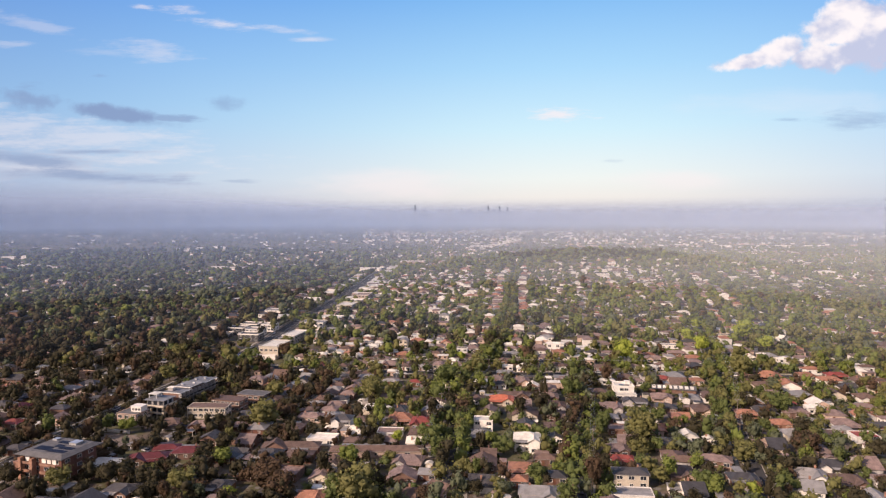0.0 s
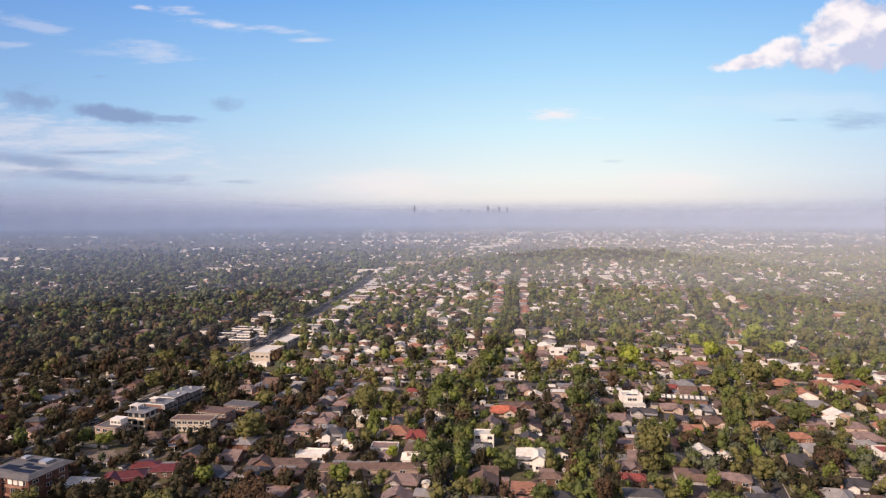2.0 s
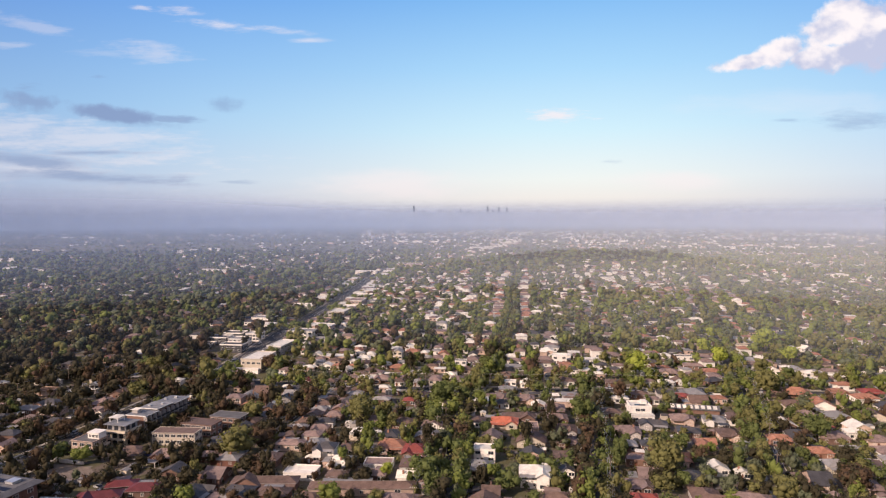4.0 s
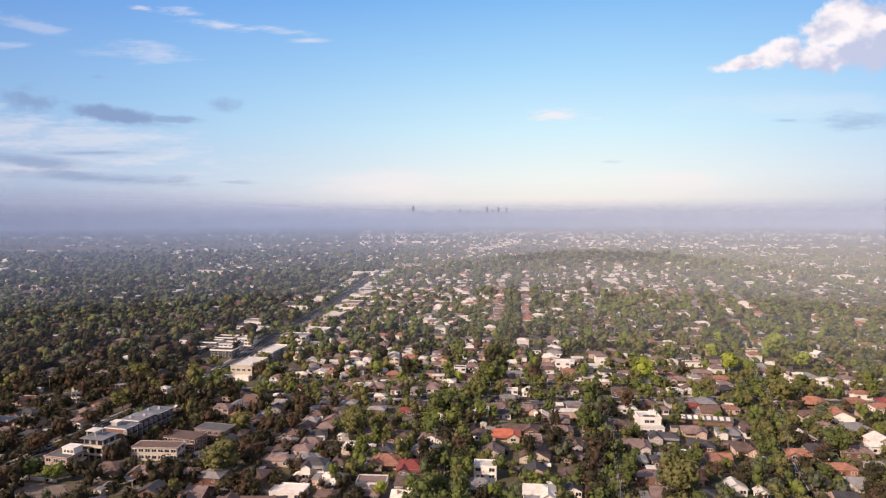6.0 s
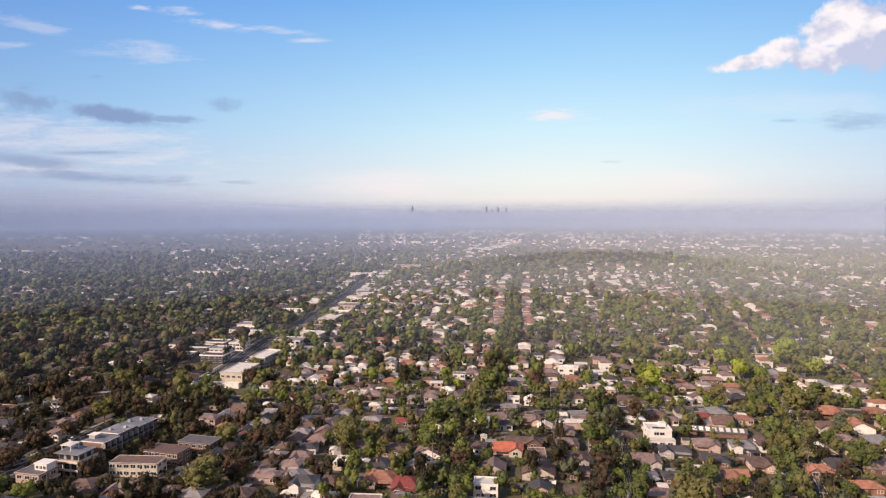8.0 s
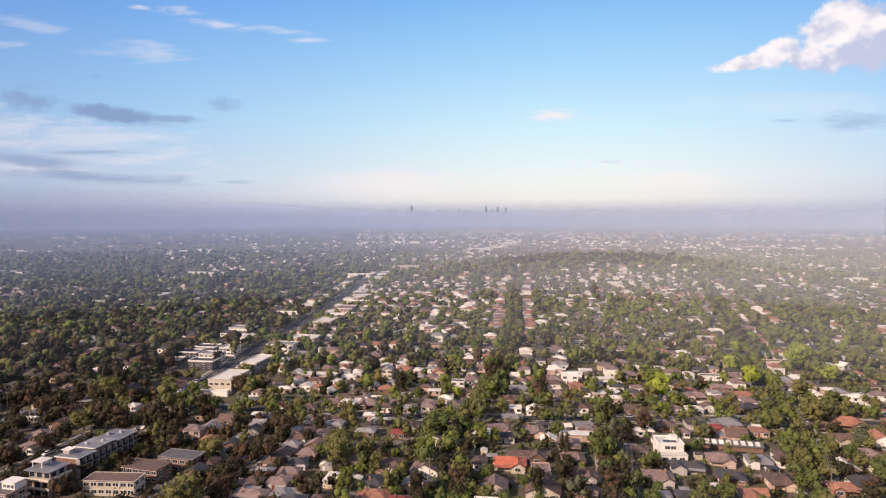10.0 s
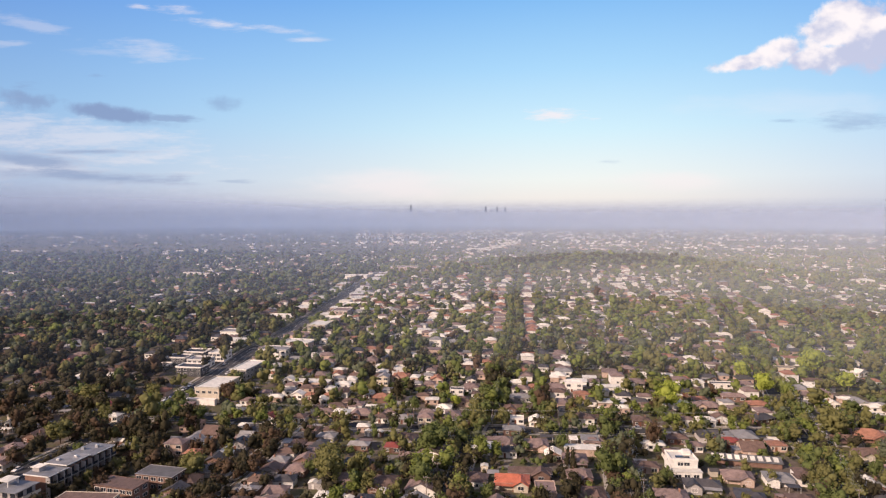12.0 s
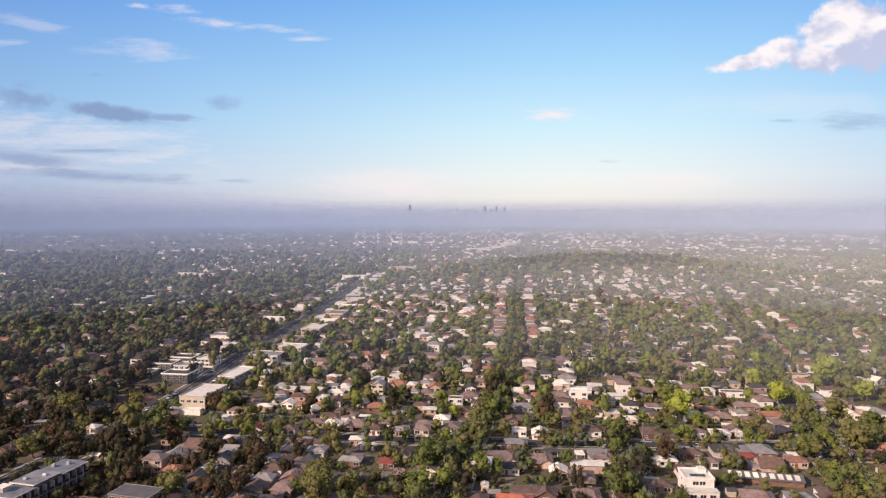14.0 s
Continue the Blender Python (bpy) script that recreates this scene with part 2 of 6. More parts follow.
WOOD = surface("pole_timber", (0.2, 0.16, 0.13), 0.9, 0.3, 1.0, 6.0, 0.3)
RUBBER = surface("tyre_rubber", (0.02, 0.02, 0.02), 0.9, 0.2, 1.0, 6.0, 0.0)
LINE = surface("line_paint", (0.6, 0.6, 0.57), 0.8, 0.2, 1.0, 6.0, 0.0)


def build_ground_materials():
    m = bpy.data.materials.new("suburban_ground")
    m.use_nodes = True
    k = Nodes(m.node_tree)
    pos = k.add("ShaderNodeNewGeometry").outputs["Position"]
    grass = k.mix(k.noise(pos, 0.5, 4.0), (0.055, 0.06, 0.024, 1), (0.115, 0.1, 0.045, 1))
    soil = k.mix(k.noise(pos, 0.8, 4.0), (0.08, 0.06, 0.046, 1), (0.16, 0.125, 0.1, 1))
    paved = k.mix(k.noise(pos, 1.6, 4.0), (0.12, 0.112, 0.105, 1), (0.23, 0.215, 0.2, 1))
    col = k.mix(k.step(k.noise(pos, 0.09, 3.0), 0.45, 0.58), grass, soil)
    col = k.mix(k.step(k.noise(pos, 0.14, 2.0), 0.58, 0.66), col, paved)
    b, n, out = k.add("ShaderNodeBsdfPrincipled"), k.add("ShaderNodeBump"), k.add("ShaderNodeOutputMaterial")
    k.put(b.inputs["Base Color"], col), k.put(b.inputs["Roughness"], 0.95)
    n.inputs["Strength"].default_value, n.inputs["Distance"].default_value = 0.6, 0.3
    k.put(n.inputs["Height"], k.noise(pos, 2.5, 5.0)), k.put(b.inputs["Normal"], n.outputs[0]), k.put(out.inputs[0], b.outputs[0])
    return m


GROUND = build_ground_materials()
ASPHALT = surface("asphalt", (0.052, 0.052, 0.055), 0.97, 0.3, 0.15, 5.0, 0.2)
MAIN_ASPHALT = surface("worn_asphalt", (0.07, 0.067, 0.068), 0.97, 0.25, 0.15, 5.0, 0.2)
PAVING = surface("footpath_concrete", (0.33, 0.31, 0.28), 0.9, 0.2, 0.3, 4.0, 0.2)
GRAVEL = surface("bare_gravel", (0.2, 0.165, 0.14), 0.95, 0.3, 0.12, 3.0, 0.3)

# ---- geometry helpers ----
TURN = radians(-7.0)   # the street grid leans to the right of the flight


def height(x, y):
    """The gentle lie of the land."""
    h = 9 * np.exp(-((y - 720) / 200) ** 2 - ((x - 40) / 380) ** 2)
    h = h + 34 * np.exp(-((x - 265) / 300) ** 2 - ((y - 1180) / 300) ** 2)
    h = h - 12 * np.exp(-((x + 20) / 480) ** 2 - ((y - 1450) / 260) ** 2)
    return h - 3 * np.exp(-((x + 45) / 130) ** 2 - ((y - 470) / 90) ** 2)


def ridge(x, y):
    """The wooded crest ahead: 1 on top, 0 away from it."""
    return math.exp(-((x - 265) / 150) ** 2 - ((y - 1170) / 95) ** 2)


def high(x, y):
    return float(height(x, y))


class Shape:
    """Vertices and faces gathered for one mesh; slot gives the material."""

    def __init__(self):
        self.v, self.f, self.s = [], [], []

    def face(self, pts, slot=0):
        n = len(self.v)
        self.v += [tuple(p) for p in pts]
        self.f.append(tuple(range(n, n + len(pts))))
        self.s.append(slot)
        return self

    def hull(self, pts, faces, slot=0):
        n = len(self.v)
        self.v += [tuple(p) for p in pts]
        self.f += [tuple(n + i for i in q) for q in faces]
        self.s += [slot] * len(faces)
        return self

    def box(self, x0, y0, z0, x1, y1, z1, slot=0):
        p = [(x, y, z) for z in (z0, z1) for x, y in ((x0, y0), (x1, y0), (x1, y1), (x0, y1))]
        return self.hull(p, [(3, 2, 1, 0), (4, 5, 6, 7), (0, 1, 5, 4), (1, 2, 6, 5), (2, 3, 7, 6), (3, 0, 4, 7)], slot)

    def tube(self, a, b, r0, r1, n=6, slot=0):
        a, b = Vector(a), Vector(b)
        q = (b - a).to_track_quat("Z", "Y")
        ring = [Vector((math.cos(2 * math.pi * i / n), math.sin(2 * math.pi * i / n), 0)) for i in range(n)]
        p = [a + q @ (c * r0) for c in ring] + [b + q @ (c * r1) for c in ring]
        return self.hull(p, [(i, (i + 1) % n, n + (i + 1) % n, n + i) for i in range(n)] + [tuple(range(n))[::-1], tuple(range(n, 2 * n))], slot)

    def path(self, pts, r, n=3):
        """A thin round wire through points."""
        k = len(self.v)
        for i, p in enumerate(pts):
            way = Vector(pts[min(i + 1, len(pts) - 1)]) - Vector(pts[max(i - 1, 0)])
            q = way.to_track_quat("Z", "Y")
            self.v += [tuple(Vector(p) + q @ Vector((math.cos(6.2832 * j / n) * r, math.sin(6.2832 * j / n) * r, 0))) for j in range(n)]
        for i in range(len(pts) - 1):
            for j in range(n):
                a, b = k + i * n + j, k + i * n + (j + 1) % n
                self.f.append((a, b, b + n, a + n)), self.s.append(0)
        return self

    def mesh(self, name, mats):
        me = bpy.data.meshes.new(name)
        me.from_pydata(self.v, [], self.f)
        for m in mats if isinstance(mats, (list, tuple)) else [mats]:
            me.materials.append(m)
        if any(self.s):
            me.polygons.foreach_set("material_index", self.s)
        return me


def part(name, shape, mats, parent, label="", at=None):
    """One mesh under a thing or under a part."""
    ob = new(name, shape.mesh(name, mats) if isinstance(shape, Shape) else shape)
    ob.parent = parent
    if at is not None:
        ob.matrix_basis = at
    return tagged(ob, label)


def thing(name, x, y, turn, label, category, group="", z=None):
    ob = new(name)
    ob.empty_display_size = 0.5
    ob.matrix_basis = pose(x, y, high(x, y) if z is None else z, 0, 0, math.degrees(turn))
    return tagged(ob, label, category, group)

# ---- ground, roads ----


def build_ground():
    xs = np.concatenate([np.linspace(-4900, -700, 34)[:-1], np.linspace(-700, 900, 81), np.linspace(900, 4900, 34)[1:]])
    ys = np.concatenate([np.linspace(-600, 100, 8)[:-1], np.linspace(100, 2000, 96), np.linspace(2000, 5200, 32)[1:]])
    gx, gy = np.meshgrid(xs, ys)
    v = np.stack([gx, gy, height(gx, gy) - 0.05], -1).reshape(-1, 3)
    nx, ny = len(xs), len(ys)
    f = [(j * nx + i, j * nx + i + 1, (j + 1) * nx + i + 1, (j + 1) * nx + i) for j in range(ny - 1) for i in range(nx - 1)]
    me = bpy.data.meshes.new("ground")
    me.from_pydata(v.tolist(), [], f)
    me.materials.append(GROUND)
    me.shade_smooth()
    tagged(new("ground", me), "broad plain of grass, soil and paved yards", "ground", kind="structure")


build_ground()


def along(pts, step):
    """Points at even steps along a bent line, with their headings."""
    out = []
    for (x0, y0), (x1, y1) in zip(pts, pts[1:]):
        n = max(1, int(math.hypot(x1 - x0, y1 - y0) / step))
        out += [(x0 + (x1 - x0) * i / n, y0 + (y1 - y0) * i / n) for i in range(n)]
    out.append(pts[-1])
    res = []
    for i, (x, y) in enumerate(out):
        a, b = out[max(i - 1, 0)], out[min(i + 1, len(out) - 1)]
        res.append((x, y, math.atan2(b[1] - a[1], b[0] - a[0])))
    return res


def ribbon(pts, left, right, z0, z1, slot=0, step=12.0, shape=None):
    """A strip of ground cover with thickness, from left to right of a line."""
    s = shape or Shape()
    rows = along(pts, step)
    p = []
    for x, y, a in rows:
        nx, ny = -math.sin(a), math.cos(a)
        for o, z in ((left, z1), (right, z1), (right, z0), (left, z0)):
            px, py = x + nx * o, y + ny * o
            p.append((px, py, high(px, py) + z))
    f = []
    for i in range(len(rows) - 1):
        for j in range(4):
            a, b = i * 4 + j, i * 4 + (j + 1) % 4
            f.append((a, b, b + 4, a + 4))
    s.hull(p, [q[::-1] for q in f], slot)
    return s


ROADS = {
    "main": ([(-232, -300), (-200, 100), (-186, 220), (-176, 310), (-160, 400), (-146, 473), (-139, 529), (-135, 585), (-128, 620), (-122, 661), (-116, 737), (-113, 839), (-110, 993), (-104, 1221), (-92, 2300)], 6.5),
    "oak": ([(20, -300), (42, 120), (50, 240), (62, 289), (86, 420)], 2.9),
    "centre": ([(-50, -300), (-8, 100), (2, 237), (8, 356), (20, 425), (44, 515), (66, 640), (82, 800), (110, 1000)], 3.1),
    "cross": ([(-152, 450), (-60, 437), (20, 426), (86, 420), (178, 415), (330, 395)], 3.8),
    "right": ([(90, 150), (120, 240), (139, 303), (158, 362), (178, 423), (218, 546), (262, 680), (310, 830)], 3.3),
    "west": ([(-350, -300), (-330, 210), (-318, 400), (-300, 600), (-285, 820)], 3.6),
    "upper": ([(-136, 600), (0, 585), (120, 575), (230, 560), (420, 540)], 3.6),
    "south": ([(-214, 152), (-4, 145), (45, 143), (88, 148), (260, 140)], 3.4),
    "lane": ([(-83, 335), (-76, 380), (-70, 432)], 1.6),
}


def build_roads():
    for key, (pts, half) in ROADS.items():
        mats = MAIN_ASPHALT if key == "main" else ASPHALT
        road = new("road", ribbon(pts, half, -half, -0.1, 0.04).mesh("road", mats))
        tagged(road, "wide worn asphalt main road" if key == "main" else "narrow asphalt residential street", "road", kind="structure")
        for side in (1, -1):
            a, b = sorted((side * (half + 0.02), side * (half + 0.32)))
            tagged(new("kerb", ribbon(pts, b, a, -0.1, 0.17).mesh("kerb", CONCRETE)), "pale concrete kerb", "kerb", kind="structure")
            a, b = sorted((side * (half + 2.0), side * (half + 3.6)))
            tagged(new("pavement", ribbon(pts, b, a, -0.1, 0.12).mesh("pavement", PAVING)), "concrete footpath beside the street", "pavement", kind="structure")
    lines = Shape()
    pts = ROADS["main"][0]
    rows = along(pts, 6.0)
    for off, dash in ((0.0, 1), (3.6, 2), (-3.6, 2)):
        for i in range(0, len(rows) - 1, dash):
            (x0, y0, a), (x1, y1, _) = rows[i], rows[i + 1]
            nx, ny = -math.sin(a), math.cos(a)
            q = [(x0 + nx * (off + .08), y0 + ny * (off + .08)), (x0 + nx * (off - .08), y0 + ny * (off - .08)), (x1 + nx * (off - .08), y1 + ny * (off - .08)), (x1 + nx * (off + .08), y1 + ny * (off + .08))]
            lines.face([(x, y, high(x, y) + 0.07) for x, y in q])
    tagged(new("lane_marking", lines.mesh("lane_marking", LINE)), "faded white lane lines on the main road", "road marking", kind="structure")


build_roads()

# ---- houses ----
rng = random.Random(7)
TAKEN = []      # x, y, half size of every footprint
CLEAR = []      # open front gardens


def hip_roof(s, w, d, z, rise, over=0.45, slot=0):
    """A hipped roof over a w by d plan with its eaves at z."""
    x, y = w / 2 + over, d / 2 + over
    t = 0.14
    r = (x - y) if x > y else 0.0
    q = (y - x) if y > x else 0.0
    p = [(-x, -y, z), (x, -y, z), (x, y, z), (-x, y, z), (-x, -y, z + t), (x, -y, z + t), (x, y, z + t), (-x, y, z + t), (-r, -q, z + t + rise), (r, q, z + t + rise)]
    if x > y:
        f = [(4, 5, 9, 8), (5, 6, 9), (6, 7, 8, 9), (7, 4, 8)]
    elif y > x:
        f = [(4, 5, 8), (5, 6, 9, 8), (6, 7, 9), (7, 4, 8, 9)]
    else:
        f = [(4, 5, 8), (5, 6, 8), (6, 7, 8), (7, 4, 8)]
    return s.hull(p, [(3, 2, 1, 0), (0, 1, 5, 4), (1, 2, 6, 5), (2, 3, 7, 6), (3, 0, 4, 7)] + f, slot)


def gable_roof(s, w, d, z, rise, over=0.5, slot=0, cx=0.0, cy=0.0):
    """A gabled roof with its ridge along y: two thick slopes."""
    x, y, t = w / 2 + over, d / 2 + over, 0.2
    lift = rise * over / (w / 2)
    for e in (-1, 1):
        p = [(cx + e * x, cy - y, z - lift), (cx, cy - y, z + rise), (cx, cy + y, z + rise), (cx + e * x, cy + y, z - lift)]
        p += [(a, b, c + t) for a, b, c in p]
        f = [(0, 1, 2, 3), (7, 6, 5, 4), (0, 4, 5, 1), (1, 5, 6, 2), (2, 6, 7, 3), (3, 7, 4, 0)]
        s.hull(p, f if e > 0 else [q[::-1] for q in f], slot)
    return s


def gable_wall(s, w, y, z, rise, thick=0.3, slot=0, cx=0.0):
    p = [(cx - w / 2, y, z), (cx + w / 2, y, z), (cx, y, z + rise), (cx - w / 2, y + thick, z), (cx + w / 2, y + thick, z), (cx, y + thick, z + rise)]
    return s.hull(p, [(0, 1, 2), (5, 4, 3), (0, 3, 4, 1), (1, 4, 5, 2), (2, 5, 3, 0)], slot)


def window_mesh(w, h):
    s = Shape()
    for a in ((-w / 2, 0, w / 2, 0.09), (-w / 2, h - 0.09, w / 2, h), (-w / 2, 0.09, -w / 2 + 0.09, h - 0.09), (w / 2 - 0.09, 0.09, w / 2, h - 0.09), (-0.04, 0.09, 0.04, h - 0.09)):
        s.box(a[0], -0.1, a[1], a[2], 0.02, a[3])
    pane = Shape().box(-w / 2 + 0.08, -0.05, 0.08, w / 2 - 0.08, 0.0, h - 0.08)
    return s.mesh("window", TRIM), pane.mesh("pane", GLASS)


WINDOWS = {"small": window_mesh(1.3, 1.3), "wide": window_mesh(2.3, 1.5), "tall": window_mesh(1.0, 1.9)}
DOOR = Shape().box(-0.5, -0.08, 0, 0.5, 0.02, 2.05).box(0.33, -0.16, 0.95, 0.43, -0.07, 1.1).mesh("door", surface("door_paint", (0.16, 0.07, 0.045), 0.5, 0.2, 1.0, 6.0, 0.1))


def fit_window(parent, kind, x, y, z, turn, deep=True):
    w = part("window", WINDOWS[kind][0], None, parent, "", pose(x, y, z, 0, 0, turn))
    if deep:
        part("pane", WINDOWS[kind][1], None, w)
    return w


ROOF_WORDS = {"T": "terracotta tiled", "R": "red tiled", "B": "brown tiled", "P": "weathered pinkish tiled", "G": "grey sheet-metal", "D": "charcoal tiled", "M": "maroon sheet-metal", "O": "bright orange tiled", "S": "dark grey sheet-metal", "W": "pale sheet-metal"}
WALL_WORDS = {"w": "white rendered", "c": "cream rendered", "b": "brown brick", "o": "orange brick", "p": "pinkish rendered", "g": "grey rendered", "r": "dark red brick", "d": "dark clad"}


def house(x, y, w, d, roof="B", wall="b", form="hip", storeys=1, turn=0.0, deep=True, wing=0):
    """A suburban house with its own roof, walls, windows, door and chimney. turn: degrees against the street grid."""
    if deep:
        w, d = w * 0.92, d * 0.94
    h = 2.7 * storeys
    words = {"hip": "hipped", "gable": "gabled", "flat": "flat"}[form]
    ob = thing("house", x, y, TURN + radians(turn), "%s %s house with %s %s roof" % ("two-storey" if storeys > 1 else "single-storey", WALL_WORDS[wall], words, ROOF_WORDS[roof]), "house", "houses of the suburb")
    if w > 18:
        TAKEN.extend([(x + w * k, y, d * 0.5 + 1.5) for k in (-0.42, -0.25, -0.08, 0.08, 0.25, 0.42)])
    else:
        TAKEN.append((x, y, max(w, d) * 0.5 + 0.5))
    if w > 18:
        CLEAR.extend([(x + w * k, y - d * 0.5 - 4.0, 3.0) for k in (-0.4, -0.2, 0.0, 0.2, 0.4)])
    elif deep:
        CLEAR.extend([(x * 0.985, y - d * 0.5 - 4.5, w * 0.34), (x * 0.965, y - d * 0.5 - 10.5, w * 0.26)])
    walls, top = Shape().box(-w / 2, -d / 2, -1.2, w / 2, d / 2, h), Shape()
    rise = min(w, d) * 0.23
    if form == "hip":
        hip_roof(top, w, d, h, rise)
    elif form == "gable":
        rise = w * 0.24
        gable_roof(top, w, d, h, rise)
        gable_wall(walls, w, -d / 2, h, rise), gable_wall(walls, w, d / 2 - 0.3, h, rise)
    else:
        top.box(-w / 2 + 0.15, -d / 2 + 0.15, h, w / 2 - 0.15, d / 2 - 0.15, h + 0.12)
        for a in ((-w / 2 - .1, -d / 2 - .1, w / 2 + .1, -d / 2 + .15), (-w / 2 - .1, d / 2 - .15, w / 2 + .1, d / 2 + .1), (-w / 2 - .1, -d / 2 + .15, -w / 2 + .15, d / 2 - .15), (w / 2 - .15, -d / 2 + .15, w / 2 + .1, d / 2 - .15)):
            walls.box(a[0], a[1], h, a[2], a[3], h + 0.5)
    front = -d / 2
    if form == "hip" and not wing and w > 8.5 and rng.random() < 0.5:
        wing = rng.choice((-1, 1))
    if wing:
        # a gabled bay brought forward from the front
        ww, wx = w * 0.42, wing * w * 0.26
        walls.box(wx - ww / 2, -d / 2 - 2.2, -1.2, wx + ww / 2, -d / 2, h)
        gable_wall(walls, ww, -d / 2 - 2.2, h, ww * 0.3, cx=wx)
        part("front_gable", gable_roof(Shape(), ww, 2.2 + d * 0.45, h, ww * 0.3, cx=wx, cy=-d / 2 - 1.1 + d * 0.22), ROOF[roof], ob)
        fit_window(ob, "wide", wx, -d / 2 - 2.2, 0.9, 0, deep)
        # a veranda fills the corner beside the bay
        vx0, vx1 = sorted((-wing * w / 2, wx - wing * ww / 2))
        v = Shape()
        v.hull([(vx0, front - 2.0, h - 0.55), (vx1, front - 2.0, h - 0.55), (vx1, front - .46, h - .1), (vx0, front - .46, h - .1), (vx0, front - 2.0, h - 0.45), (vx1, front - 2.0, h - 0.45), (vx1, front - .46, h + .02), (vx0, front - .46, h + .02)], [(3, 2, 1, 0), (4, 5, 6, 7), (0, 1, 5, 4), (1, 2, 6, 5), (2, 3, 7, 6), (3, 0, 4, 7)])
        for px in (vx0 + .2, vx1 - .2):
            v.box(px - .06, front - 1.95, -.4, px + .06, front - 1.83, h - .55)
        part("veranda", v, ROOF["G" if roof in "GDW" else roof], ob)
    elif form != "flat" and w > 7:
        # a lower hipped or lean-to addition at the back, off centre
        s = rng.choice((-1, 1))
        bw, bd, bx = w * rng.uniform(0.45, 0.65), rng.uniform(3.0, 4.6), s * w * 0.16
        walls.box(bx - bw / 2, d / 2, -1.2, bx + bw / 2, d / 2 + bd, 2.4)
        y0, y1, x0, x1 = d / 2 + .5, d / 2 + bd + .4, bx - bw / 2 - .3, bx + bw / 2 + .3
        part("lean_to_roof", Shape().hull([(x0, y0, 2.62), (x1, y0, 2.62), (x1, y1, 2.42), (x0, y1, 2.42), (x0, y0, 2.78), (x1, y0, 2.78), (x1, y1, 2.54), (x0, y1, 2.54)], [(3, 2, 1, 0), (4, 5, 6, 7), (0, 1, 5, 4), (1, 2, 6, 5), (2, 3, 7, 6), (3, 0, 4, 7)]), ROOF[rng.choice("GGDP")], ob)
    part("wall", walls, WALL[wall], ob)
    part("roof", top, ROOF[roof], ob)
    if form == "hip" and deep:
        g = Shape()
        for a in ((-1, -1, 1, -1), (1, -1, 1, 1), (1, 1, -1, 1), (-1, 1, -1, -1)):
            g.tube((a[0] * (w / 2 + .5), a[1] * (d / 2 + .5), h + .1), (a[2] * (w / 2 + .5), a[3] * (d / 2 + .5), h + .1), 0.06, 0.06, 4)
        part("gutter", g, GUTTER, ob)
    for s in range(storeys):
        z = 0.85 + 2.7 * s
        for fx in ((-0.3, 0.3) if w < 11 else (-0.34, 0.0, 0.34)):
            if not (wing and fx * wing > 0):
                if fx == -0.3 and s == 0 and not wing:
                    part("door", DOOR, None, ob, "", pose(fx * w * .4, front, 0.1))
                fit_window(ob, "wide" if (s or fx > 0) else "small", fx * w, front, z, 0, deep)
        fit_window(ob, "small", -w / 2, -d * 0.2, z, -90, deep)
        if d > 9:
            fit_window(ob, "tall", -w / 2, d * 0.22, z - 0.3, -90, deep)
    if form != "flat" and rng.random() < 0.3:
        cx, cy = rng.choice((-1, 1)) * w * 0.24, rng.uniform(-0.1, 0.25) * d
        c = Shape().box(cx - .32, cy - .32, h + 0.3, cx + .32, cy + .32, h + rise + 0.35).box(cx - .4, cy - .4, h + rise + 0.35, cx + .4, cy + .4, h + rise + 0.5)
        c.tube((cx, cy, h + rise + .5), (cx, cy, h + rise + .8), 0.14, 0.12)
        part("chimney", c, WALL["o" if wall != "b" else "b"], ob)
    return ob


def solar_array(x, y, z, nx, ny, turn, tilt=8):
    ob = thing("solar_array", x, y, turn, "dark blue solar panels on a flat roof", "solar panels", z=z)
    p = Shape().box(-0.8, -0.5, 0.0, 0.8, 0.5, 0.05).mesh("panel", PANEL)
    for i in range(nx):
        for j in range(ny):
            part("panel", p, None, ob, "", pose((i - (nx - 1) / 2) * 1.72, (j - (ny - 1) / 2) * 1.35, 0.12, tilt))
    return ob


house(32.1, 357.0, 14.0, 9.0, "O", "c", "hip", 1, 0, wing=1)
house(-10.4, 318.1, 11.5, 10.7, "R", "b", "hip", 1, 0, wing=0)
house(-21.3, 324.7, 12.3, 9.8, "T", "p", "hip", 1, 0, wing=-1)
house(-16.9, 396.3, 7.4, 6.6, "R", "b", "hip", 1, 0, wing=0)
house(-55.1, 295.0, 13.9, 9.0, "W", "w", "flat", 1, 0, wing=0)
house(-49.0, 314.6, 9.8, 8.2, "D", "w", "hip", 2, 0, wing=0)
house(-40.1, 320.6, 7.4, 7.4, "B", "b", "hip", 1, 0, wing=0)
house(-66.9, 326.5, 13.1, 7.4, "P", "p", "hip", 1, 0, wing=0)
house(-67.0, 284.8, 27.0, 7.0, "B", "b", "hip", 1, 7, wing=0)
house(-29.0, 279.4, 43.0, 7.0, "B", "p", "hip", 1, 7, wing=0)
house(-40.4, 290.5, 8.2, 5.7, "B", "b", "hip", 1, 0, wing=0)
house(-24.9, 291.5, 8.2, 6.6, "P", "b", "hip", 1, 0, wing=0)
house(-13.0, 289.6, 7.4, 6.6, "W", "w", "gable", 1, 90, wing=0)
house(-6.3, 254.1, 7.4, 6.6, "G", "b", "hip", 1, 0, wing=0)
house(-13.1, 234.2, 9.8, 6.6, "B", "c", "gable", 1, 90, wing=0)
house(-1.0, 238.8, 10.7, 8.2, "B", "p", "gable", 1, 60, wing=0)
house(-48.2, 233.3, 10.7, 7.4, "T", "p", "hip", 1, 8, wing=0)
